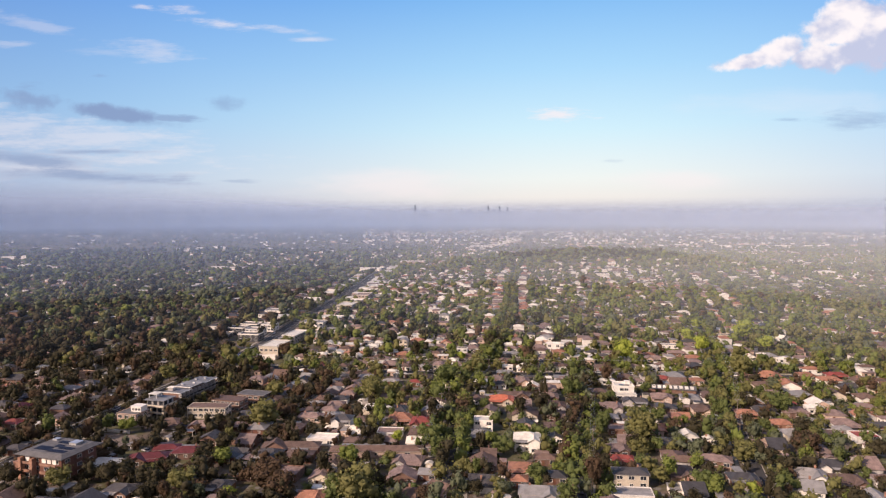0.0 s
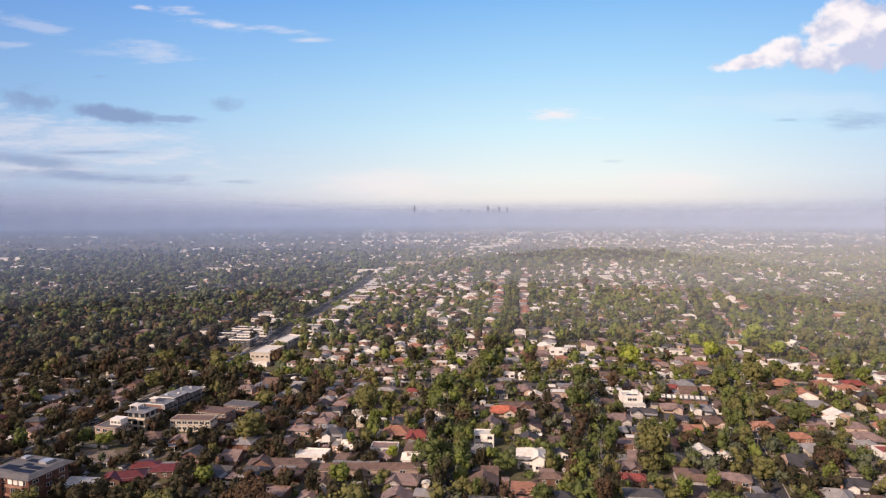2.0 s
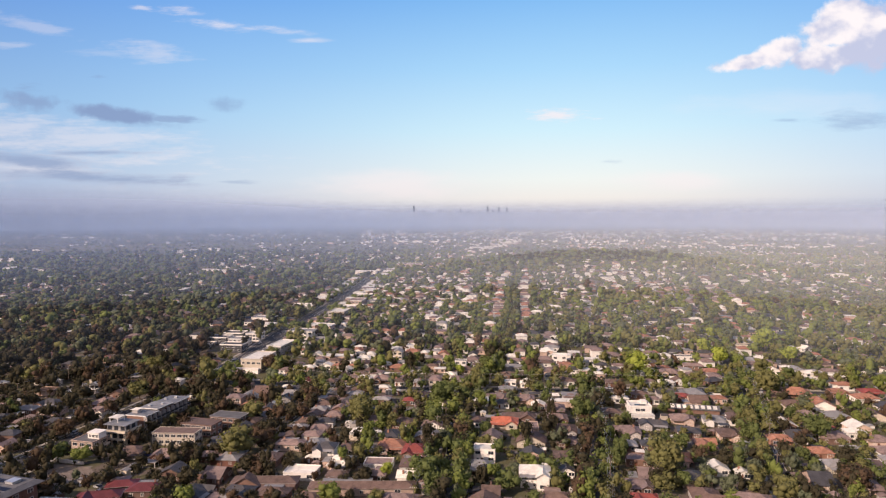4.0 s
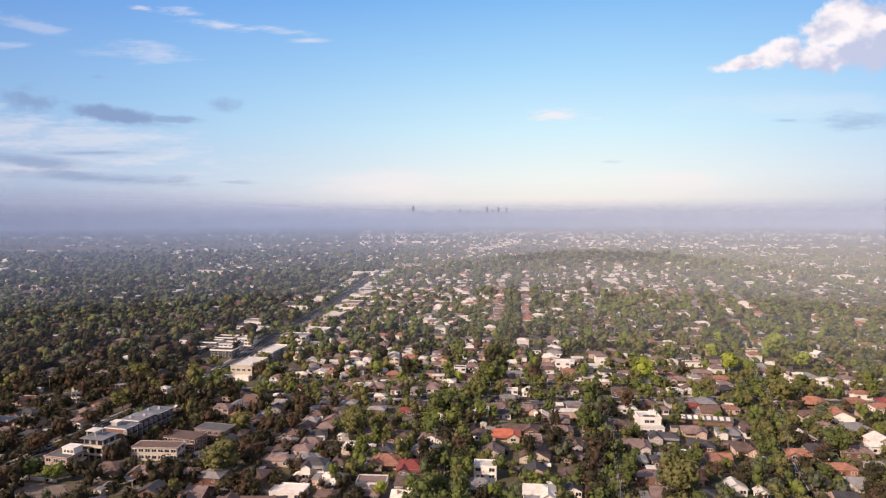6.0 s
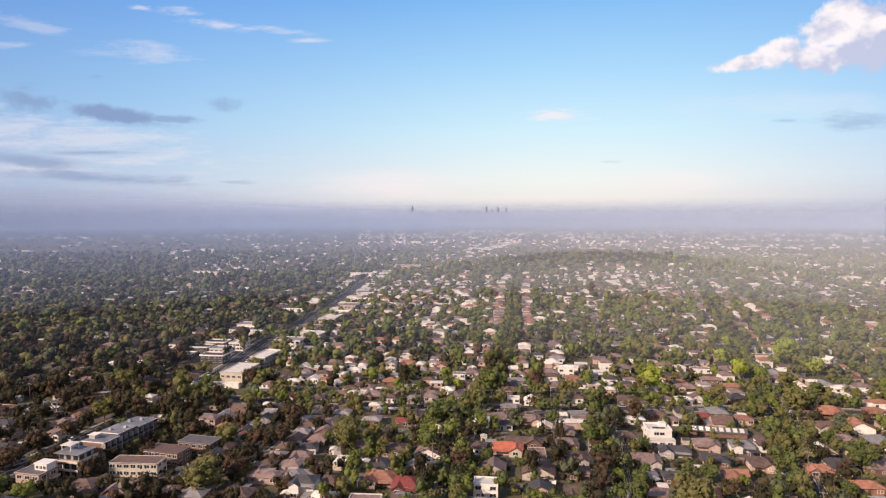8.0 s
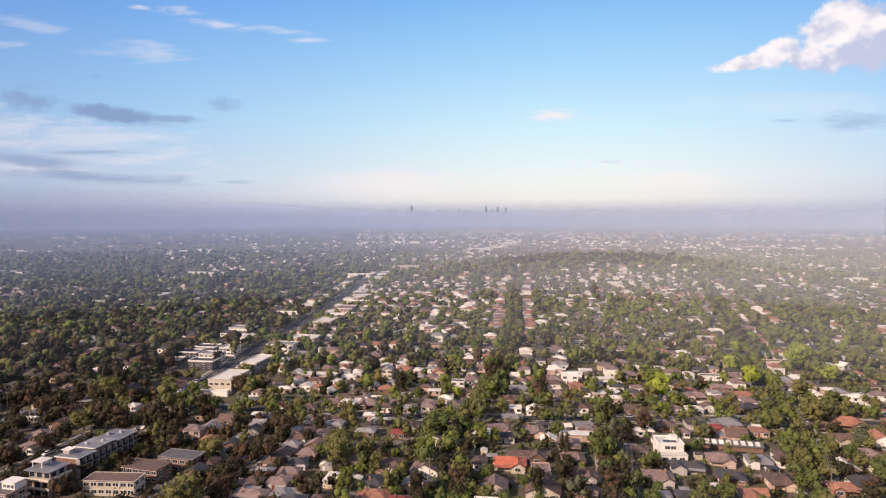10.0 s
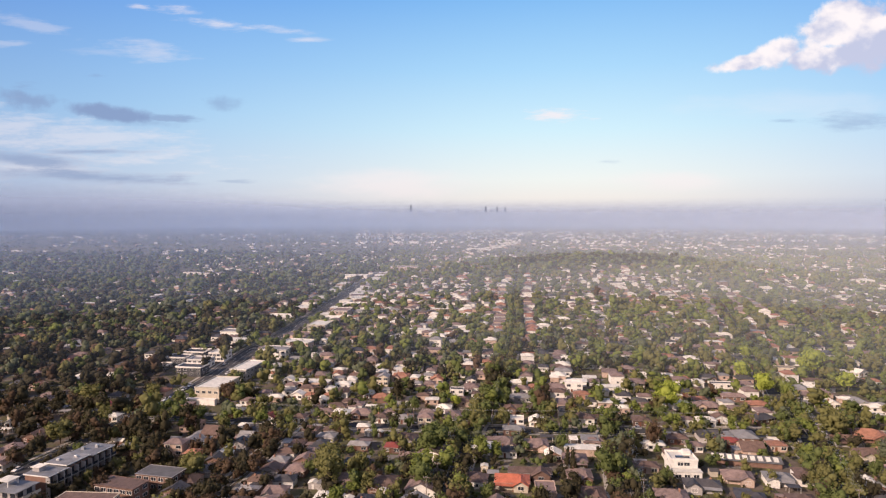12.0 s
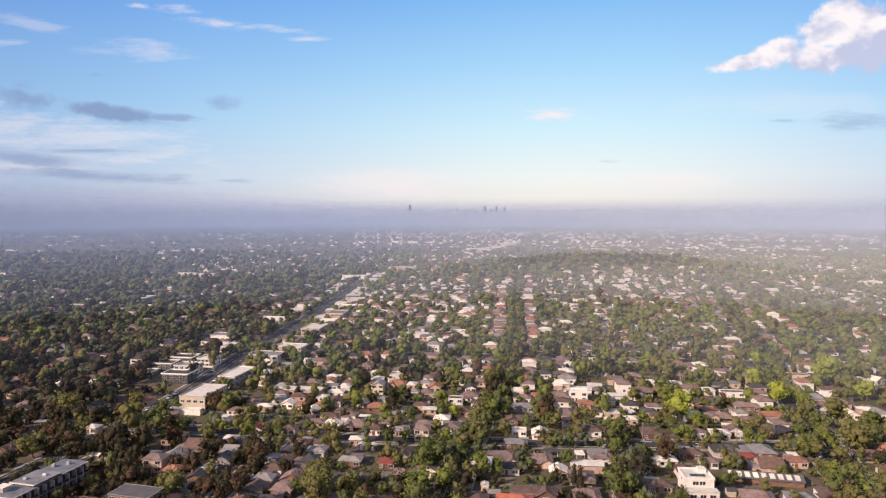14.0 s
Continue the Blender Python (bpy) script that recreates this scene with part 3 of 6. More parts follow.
house(19.3, 311.8, 9.8, 7.4, "W", "w", "flat", 2, 0, wing=0)
house(37.1, 286.6, 12.3, 9.8, "W", "w", "hip", 2, 0, wing=1)
house(50.9, 294.8, 6.6, 6.6, "D", "w", "gable", 1, 0, wing=0)
house(42.7, 269.4, 9.8, 6.6, "B", "b", "hip", 1, 0, wing=0)
house(17.3, 299.9, 9.8, 8.2, "G", "b", "hip", 1, 0, wing=0)
house(19.2, 274.2, 9.0, 6.6, "B", "b", "gable", 1, 90, wing=0)
house(32.1, 259.3, 12.3, 8.2, "T", "c", "hip", 1, 0, wing=1)
house(29.1, 247.3, 6.6, 6.6, "T", "b", "hip", 1, 0, wing=0)
house(35.1, 236.2, 15.6, 9.0, "G", "g", "hip", 1, 0, wing=0)
house(44.0, 251.1, 8.2, 7.4, "D", "b", "hip", 1, 0, wing=0)
house(-32.5, 398.8, 9.8, 5.7, "G", "b", "hip", 1, 0, wing=0)
house(52.9, 384.8, 7.4, 6.6, "W", "b", "gable", 1, 0, wing=0)
house(39.5, 418.0, 10.7, 6.6, "G", "b", "hip", 1, 0, wing=0)
house(83.6, 323.2, 7.4, 7.4, "G", "b", "hip", 1, 0, wing=0)
house(93.3, 323.1, 8.2, 7.4, "D", "b", "hip", 1, 0, wing=0)
house(111.6, 296.0, 9.0, 6.6, "W", "w", "gable", 1, 0, wing=0)
house(119.8, 291.1, 4.9, 4.1, "W", "w", "gable", 1, 0, wing=0)
house(75.8, 280.8, 9.8, 6.6, "P", "b", "hip", 1, 0, wing=1)
house(74.3, 268.7, 9.8, 4.9, "R", "p", "hip", 1, 0, wing=0)
house(71.6, 247.1, 13.9, 7.4, "D", "c", "hip", 2, 0, wing=0)
house(68.6, 234.8, 16.4, 8.2, "G", "w", "flat", 1, 0, wing=0)
house(112.5, 267.4, 13.9, 7.4, "P", "b", "hip", 1, -12, wing=0)
house(202.5, 405.7, 15.6, 10.7, "T", "b", "hip", 1, -8, wing=1)
house(226.2, 405.5, 9.8, 7.4, "T", "b", "hip", 1, 0, wing=0)
house(244.7, 405.4, 13.1, 6.6, "R", "b", "hip", 1, 0, wing=0)
house(292.9, 474.5, 9.8, 5.7, "P", "w", "hip", 1, 0, wing=0)
house(154.2, 330.8, 10.7, 5.7, "T", "o", "hip", 1, 0, wing=0)
house(143.3, 252.5, 11.5, 8.2, "G", "w", "hip", 1, -10, wing=1)
house(142.6, 265.7, 6.6, 6.6, "P", "w", "gable", 1, 0, wing=0)
house(115.4, 248.5, 11.5, 7.4, "D", "b", "hip", 1, 0, wing=0)
house(137.0, 239.3, 10.7, 7.4, "G", "w", "gable", 1, 80, wing=0)
house(209.2, 309.1, 9.8, 7.4, "D", "b", "hip", 1, 0, wing=0)
house(187.8, 304.4, 8.2, 5.7, "G", "g", "hip", 1, 0, wing=0)
house(220.9, 339.9, 9.8, 6.6, "P", "o", "hip", 1, 0, wing=0)
house(170.3, 491.0, 13.9, 5.7, "D", "w", "flat", 1, 0, wing=0)
house(118.2, 487.8, 11.5, 6.6, "P", "w", "hip", 2, 0, wing=0)
house(129.9, 496.7, 6.6, 5.7, "T", "o", "hip", 1, 0, wing=0)
house(269.0, 516.2, 8.2, 5.7, "W", "w", "gable", 1, 30, wing=0)
house(225.9, 526.0, 14.8, 5.7, "D", "c", "flat", 1, 0, wing=0)
house(-99.1, 312.6, 7.4, 6.6, "P", "b", "hip", 1, 0, wing=0)
house(-124.3, 271.6, 16.4, 7.4, "M", "b", "hip", 1, 20, wing=0)
house(-120.8, 281.7, 11.5, 6.6, "M", "b", "hip", 1, 20, wing=0)
house(-110.2, 278.4, 13.1, 8.2, "M", "b", "hip", 1, 10, wing=0)
house(-119.9, 239.5, 11.5, 7.4, "D", "b", "hip", 1, 0, wing=0)
house(-213.2, 391.4, 11.5, 8.2, "D", "b", "hip", 1, 0, wing=0)
house(-207.9, 428.9, 6.6, 4.9, "W", "w", "gable", 1, 0, wing=0)
house(-213.7, 413.8, 6.6, 4.9, "W", "c", "hip", 1, 0, wing=0)
house(-259.4, 414.3, 7.4, 5.7, "W", "w", "gable", 1, 0, wing=0)
house(-258.9, 385.3, 6.6, 6.6, "T", "o", "hip", 1, 0, wing=0)
house(-179.1, 378.3, 9.8, 6.6, "P", "w", "hip", 1, 0, wing=0)
house(-84.5, 243.0, 9.8, 7.4, "D", "b", "hip", 1, 0, wing=0)
house(-263.9, 459.7, 7.4, 6.6, "B", "b", "hip", 1, 0, wing=0)
house(-211.4, 317.5, 9.8, 7.4, "R", "b", "hip", 1, 0, wing=0)
house(-187.1, 282.2, 8.2, 6.6, "D", "b", "hip", 1, 0, wing=0)
house(-266.9, 432.3, 6.6, 4.9, "W", "w", "hip", 1, 0, wing=0)
house(-112.5, 393.6, 9.0, 7.4, "P", "p", "hip", 2, 0, wing=0)
house(-103.3, 388.3, 7.4, 6.6, "T", "b", "hip", 1, 0, wing=0)
house(-90.0, 387.6, 7.4, 5.7, "W", "w", "gable", 1, 0, wing=0)
house(-172.4, 461.4, 10.7, 6.6, "M", "b", "hip", 1, 0, wing=0)
house(-162.9, 439.6, 6.6, 5.7, "W", "w", "hip", 1, 0, wing=0)
house(-188.4, 518.1, 8.2, 6.6, "D", "b", "hip", 1, 0, wing=0)
house(-235.4, 495.0, 8.2, 6.6, "T", "p", "gable", 1, 0, wing=0)
house(-254.8, 524.1, 9.8, 6.6, "P", "b", "hip", 1, 0, wing=0)
house(-190.2, 555.4, 9.8, 6.6, "P", "w", "gable", 1, 0, wing=0)
house(-82.9, 440.5, 7.4, 7.4, "R", "w", "gable", 1, 0, wing=0)
house(-67.9, 440.7, 7.4, 7.4, "B", "w", "hip", 1, 0, wing=0)
house(-36.3, 448.3, 11.5, 8.2, "P", "b", "hip", 1, 0, wing=0)
house(-25.7, 440.3, 8.2, 7.4, "B", "w", "hip", 1, 0, wing=0)
house(-14.1, 438.1, 8.2, 6.6, "G", "g", "hip", 1, 0, wing=0)
house(-3.1, 431.5, 7.4, 7.4, "P", "c", "hip", 2, 0, wing=0)
house(6.3, 454.4, 8.2, 7.4, "W", "w", "hip", 1, 0, wing=0)
house(-30.5, 506.8, 6.6, 8.2, "G", "c", "gable", 2, 0, wing=0)
house(-20.3, 516.7, 10.7, 8.2, "T", "p", "hip", 1, 0, wing=0)
house(2.2, 508.6, 8.2, 7.4, "T", "p", "gable", 1, 0, wing=0)
house(13.9, 478.6, 8.2, 5.7, "D", "w", "flat", 2, 0, wing=0)
house(23.3, 506.0, 6.6, 6.6, "D", "w", "gable", 1, 0, wing=0)
house(58.3, 522.8, 9.8, 11.5, "T", "b", "hip", 1, 0, wing=-1)
house(48.7, 470.9, 15.6, 6.6, "G", "g", "hip", 1, 0, wing=0)
house(45.1, 452.0, 13.9, 5.7, "B", "b", "hip", 1, 0, wing=0)
house(52.5, 430.3, 8.2, 7.4, "W", "w", "gable", 1, 0, wing=0)
house(43.0, 434.4, 7.4, 5.7, "W", "w", "flat", 1, 0, wing=0)
house(33.5, 389.5, 9.0, 7.4, "D", "w", "hip", 1, 0, wing=0)
house(40.1, 365.2, 18.0, 6.6, "B", "b", "hip", 1, 0, wing=0)
house(-9.9, 383.8, 7.4, 6.6, "P", "b", "hip", 1, 0, wing=0)
house(-69.4, 479.9, 7.4, 6.6, "T", "c", "hip", 1, 0, wing=0)
house(-62.2, 470.6, 7.4, 5.7, "W", "w", "gable", 1, 0, wing=0)
house(-77.8, 481.1, 7.4, 6.6, "W", "w", "gable", 1, 0, wing=0)
house(-61.2, 520.9, 6.6, 6.6, "T", "w", "gable", 1, 0, wing=0)
house(-48.8, 518.3, 9.0, 6.6, "B", "w", "hip", 1, 0, wing=0)
house(-89.5, 510.2, 6.6, 6.6, "W", "w", "gable", 1, 0, wing=0)
house(-36.6, 483.1, 6.6, 7.4, "W", "w", "hip", 1, 0, wing=0)
house(17.2, 519.9, 6.6, 5.7, "W", "w", "hip", 1, 0, wing=0)
house(-51.4, 562.4, 8.2, 7.4, "P", "p", "hip", 1, 0, wing=0)
house(-46.0, 580.8, 9.8, 6.6, "T", "p", "hip", 1, 0, wing=0)
house(-95.8, 599.8, 7.4, 6.6, "W", "w", "hip", 1, 0, wing=0)
house(84.4, 473.9, 9.8, 6.6, "T", "o", "hip", 1, 0, wing=0)
house(82.3, 487.0, 10.7, 8.2, "W", "w", "flat", 2, 0, wing=0)
house(112.7, 459.3, 8.2, 6.6, "D", "w", "hip", 1, 0, wing=0)
house(143.3, 476.0, 9.0, 7.4, "D", "b", "hip", 1, 0, wing=0)
house(196.7, 559.8, 11.5, 6.6, "G", "w", "gable", 1, 70, wing=0)
house(151.9, 524.9, 7.4, 6.6, "P", "b", "hip", 1, 0, wing=0)
house(167.0, 466.5, 13.1, 6.6, "P", "b", "hip", 1, 0, wing=0)
house(168.4, 505.4, 9.8, 7.4, "D", "b", "hip", 1, 0, wing=0)
house(213.7, 453.3, 7.4, 6.6, "W", "w", "gable", 1, 0, wing=0)
house(104.0, 428.3, 9.0, 6.6, "B", "b", "hip", 1, 0, wing=0)
house(145.8, 452.0, 13.1, 6.6, "P", "p", "hip", 1, 0, wing=0)
house(144.2, 430.8, 7.4, 5.7, "B", "w", "gable", 1, 0, wing=0)
house(164.9, 430.4, 12.3, 8.2, "D", "b", "hip", 1, 30, wing=0)
house(133.9, 397.6, 10.7, 7.4, "R", "b", "hip", 1, 0, wing=0)
house(112.7, 403.0, 9.8, 6.6, "B", "b", "hip", 1, 0, wing=0)
house(116.7, 393.1, 7.4, 5.7, "P", "w", "hip", 1, 0, wing=0)
house(153.4, 393.3, 8.2, 6.6, "T", "p", "hip", 1, 0, wing=0)
house(88.4, 370.5, 9.8, 6.6, "B", "p", "hip", 1, 0, wing=0)
house(124.0, 525.2, 9.8, 7.4, "P", "o", "hip", 1, 0, wing=0)

# ---- the larger buildings ----


def slab_building(name, label, x, y, turn, w, d, storeys, wall, roof, storey=3.1, bays=6, balcony=False, parapet=0.7, side_bays=5, band=None):
    """A flat-roofed block with storeys, rows of windows and, where wanted, balconies along its right side."""
    ob = thing(name, x, y, turn, label, "building")
    TAKEN.append((x, y, max(w, d) * 0.5))
    h = storeys * storey
    part("wall", Shape().box(-w / 2, -d / 2, -2, w / 2, d / 2, h), WALL[wall], ob)
    r = Shape().box(-w / 2 - .25, -d / 2 - .25, h, w / 2 + .25, d / 2 + .25, h + .18)
    part("roof", r, ROOF[roof], ob)
    q = Shape()
    for a in ((-w / 2 - .3, -d / 2 - .3, w / 2 + .3, -d / 2), (-w / 2 - .3, d / 2, w / 2 + .3, d / 2 + .3), (-w / 2 - .3, -d / 2, -w / 2, d / 2), (w / 2, -d / 2, w / 2 + .3, d / 2)):
        q.box(a[0], a[1], h + .18, a[2], a[3], h + parapet)
    part("parapet", q, WALL[band or wall], ob)
    for s in range(storeys):
        z = s * storey + 0.9
        for i in range(bays):
            fit_window(ob, "wide", (i + 0.5) / bays * w - w / 2, -d / 2, z, 0)
        for i in range(side_bays):
            yy = (i + 0.5) / side_bays * d - d / 2
            fit_window(ob, "wide", w / 2, yy, z, 90)
            fit_window(ob, "wide", -w / 2, yy, z, -90)
            if balcony and s:
                b = Shape().box(w / 2, yy - d / side_bays * .4, s * storey - .1, w / 2 + 1.7, yy + d / side_bays * .4, s * storey + .1)
                bal = part("balcony", b, CONCRETE, ob)
                part("balustrade", Shape().box(w / 2 + 1.6, yy - d / side_bays * .4, s * storey + .1, w / 2 + 1.7, yy + d / side_bays * .4, s * storey + 1.0), WALL["g" if wall == "b" else "c"], bal)
    return ob, h


def build_office():
    """Three storeys of brick with a grey oversailing roof that carries solar panels."""
    ox, oy, a = -155.5, 261.0, radians(-17)
    ob, h = slab_building("office_building", "three-storey brick office with grey roof and solar panels", ox, oy, a, 20, 17, 3, "r", "S", 3.2, 4, side_bays=3, parapet=0.22, band="g")
    eaves = [(-11.8, -10.2), (11.8, -10.2), (11.8, 10.2), (-11.8, 10.2)]
    slope = [(x, y, h + .23) for x, y in eaves] + [(x, y, h + .5) for x, y in eaves] + [(x * 0.8, y * 0.76, h + 1.5) for x, y in eaves]
    part("roof_overhang", Shape().hull(slope, [(3, 2, 1, 0), (8, 9, 10, 11)] + [(k + i, k + (i + 1) % 4, k + 4 + (i + 1) % 4, k + 4 + i) for k in (0, 4) for i in range(4)]), ROOF["S"], ob)
    part("roof_plant", Shape().box(3, 2, h + 1.5, 6.4, 5.4, h + 2.3).box(2.8, 1.8, h + 2.3, 6.6, 5.6, h + 2.4), METAL, ob)
    part("vent_box", Shape().box(-8, 4, h + 1.5, -5.6, 6.2, h + 2.1), METAL, ob)
    for x in (-6.6, 1.6, 4.2, 6.8):
        part("window_bay", Shape().box(x - 1.0, -8.9, 7.3, x + 1.0, -8.45, 9.2).box(x - 1.1, -9.0, 9.2, x + 1.1, -8.45, 9.35), WALL["w"], ob)
    for x in (-9.0, -3.2):
        part("brick_pier", Shape().box(x - .7, -10.6, -1, x + .7, -8.5, h - 0.6), WALL["o"], ob)
    for s in range(3):
        for x0, x1 in ((-8.2, -4.0), (0.5, 8.5)):
            part("balcony", Shape().box(x0, -10.0, s * 3.2 + .1, x1, -8.5, s * 3.2 + .35).box(x0, -10.1, s * 3.2 + .35, x1, -9.95, s * 3.2 + 1.2), WALL["o"], ob)
    part("side_wing", Shape().box(-15, -8, -1, -10.1, 5, 5.6).box(-15.2, -8.2, 5.6, -9.9, 5.2, 5.9), WALL["o"], ob)
    c, q = math.cos(a), math.sin(a)
    for lx, ly, nx, ny in ((-3.5, -4, 4, 3), (4.6, -5.4, 5, 2), (5.6, -1.8, 4, 2), (-1, 3.5, 3, 2), (0.6, -0.4, 2, 2)):
        solar_array(ox + lx * c - ly * q, oy + lx * q + ly * c, high(ox, oy) + h + 1.5, nx, ny, a)


def build_apartments():
    a = radians(-14)
    # the long block: three stepped roofs over three floors of deep balconies
    ob = thing("apartment_building", -140.5, 361, a, "long three-storey grey-brown apartment block with stepped grey roofs and deep balconies", "building")
    TAKEN.append((-140.5, 361, 17))
    h, half = 9.3, 17.0
    part("wall", Shape().box(-5, -half, -2, 4.2, half, h), WALL["b"], ob)
    for y0, y1, lift, back in ((-half, -7.5, 0.15, 0.0), (-7.5, 4.5, 0.85, 0.8), (4.5, half, 0.4, 0.0)):
        part("roof", Shape().box(-5.9, y0 + .03, h + lift - .02, 5.4 - back, y1 - .03, h + lift + .22), ROOF["L"], ob, "slate-grey sheet roof with deep eaves")
        part("fascia", Shape().box(5.41 - back, y0 + .03, h + lift - .12, 5.55 - back, y1 - .03, h + lift + .3).box(-5.9, y0 - .1, h + lift - .12, 5.4 - back, y0 + .02, h + lift + .3), TRIM, ob)
        if lift > 0.2:
            part("clerestory", Shape().box(-5.4, y0 + .3, h, 4.6 - back, y1 - .3, h + lift - .03), WALL["d"], ob)
    part("stair_head", Shape().box(-4.6, -14, h + .38, -1.6, -11, h + 2.0), WALL["g"], ob)
    part("stair_head_roof", Shape().box(-5.1, -14.5, h + 2.0, -1.1, -10.5, h + 2.16), ROOF["W"], ob)
    for x, y in ((-2.5, -4), (1.5, 0.5), (-3.0, 9), (0.5, 12.5)):
        part("roof_unit", Shape().box(x - .7, y - .5, h + .6, x + .7, y + .5, h + 1.7).box(x - .55, y - .35, h + 1.7, x + .55, y + .35, h + 1.82), METAL, ob)
    bay = 2 * half / 10
    slab = Shape().box(4.2, -bay / 2 + .12, -.12, 6.0, bay / 2 - .12, .12).mesh("balcony", CONCRETE)
    rail = Shape().box(5.88, -bay / 2 + .16, .12, 5.98, bay / 2 - .16, 1.05).box(4.3, -bay / 2 + .16, .12, 5.88, -bay / 2 + .22, 1.05).mesh("balustrade", GLASS)
    fin = Shape().box(4.2, -.11, -1.0, 6.1, .11, h - .1).mesh("fin_wall", WALL["g"])
    doors = Shape().box(4.15, -1.35, .15, 4.26, 1.35, 2.5).mesh("glass_door", GLASS)
    west = Shape().box(-5.1, -.9, .9, -4.95, .9, 2.3).mesh("window", GLASS)
    for i in range(10):
        y = -half + (i + .5) * bay
        part("fin_wall", fin, None, ob, "", pose(0, y - bay / 2 + (.12 if i == 0 else 0), 0))
        for k in range(3):
            part("glass_door", doors, None, ob, "", pose(0, y, 3.1 * k))
            part("window", west, None, ob, "", pose(0, y, 3.1 * k))
            if k:
                part("balustrade", rail, None, part("balcony", slab, None, ob, "", pose(0, y, 3.1 * k)))
    # the cream end block: wrapped balconies, set-back attic, a small roof on posts
    front = thing("apartment_building", -147, 335, a, "cream three-storey apartment end block with wrapped balconies and grey attic", "building")
    TAKEN.append((-147, 335, 7.5))
    part("wall", Shape().box(-5.4, -4.2, -2, 5.4, 5.2, 6.4), WALL["c"], front)
    part("attic_storey", Shape().box(-4.8, -3.2, 6.6, 4.8, 4.8, 9.2), WALL["g"], front)
    part("attic_roof", Shape().box(-6.0, -4.6, 9.2, 6.0, 5.6, 9.45), ROOF["L"], front)
    part("pavilion_roof", Shape().box(-5.6, -1.6, 11.5, -0.4, 3.6, 11.72), ROOF["W"], front)
    for x, y in ((-5.1, -1.1), (-0.9, -1.1), (-0.9, 3.1), (-5.1, 3.1)):
        part("post", Shape().box(x - .12, y - .12, 9.45, x + .12, y + .12, 11.5), TRIM, front)
    for z in (3.1, 6.4):
        bal = part("balcony", Shape().box(-6.6, -6.0, z - .1, 6.8, -4.21, z + .1).box(5.41, -4.2, z - .1, 6.8, 5.0, z + .1), CONCRETE, front)
        part("balustrade", Shape().box(-6.6, -6.1, z + .1, 6.9, -5.95, z + 1.0).box(6.75, -5.9, z + .1, 6.9, 5.0, z + 1.0), WALL["c"], bal)
    for z in (0.2, 3.3, 6.75):
        y0, x1 = (-4.2, 5.4) if z < 6 else (-3.2, 4.8)
        for x in (-3.4, 0.0, 3.4):
            part("glass_door", Shape().box(x - 1.1, y0 - .05, z, x + 1.1, y0 + .02, z + 2.2), GLASS, front)
        for y in (-1.5, 2.2):
            part("glass_door", Shape().box(x1 - .02, y - 1.1, z, x1 + .05, y + 1.1, z + 2.2), GLASS, front)
    low, h3 = slab_building("apartment_building", "low pinkish wing of the apartments with white terrace room", -155.5, 323.5, a, 11, 9, 2, "p", "S", 2.9, 3, True, 0.4, 2, "p")
    part("terrace_room", Shape().box(-.5, -.5, h3 + .2, 5.2, 4.2, h3 + 2.8).box(-.8, -.8, h3 + 2.8, 5.5, 4.5, h3 + 3.0), WALL["w"], low)
    for x in (0.8, 2.5, 4.2):
        fit_window(low, "small", x, -.5, h3 + 0.8, 0)
    slab_building("terrace_building", "long two-storey cream terrace with brown roof", -121.0, 334.5, radians(-4), 20, 8.0, 2, "c", "B", 2.8, 7, side_bays=2, parapet=0.3, band="c")
    slab_building("terrace_building", "two-storey pinkish brick terrace with flat brown roof", -114.5, 347, radians(-16), 17, 8.5, 2, "b", "B", 2.9, 6, side_bays=2, parapet=0.25, band="b")
    slab_building("terrace_building", "two-storey brown terrace with dark grey flat roof", -104.5, 358, radians(-14), 16, 9, 2, "b", "S", 2.9, 5, side_bays=2, parapet=0.25, band="g")


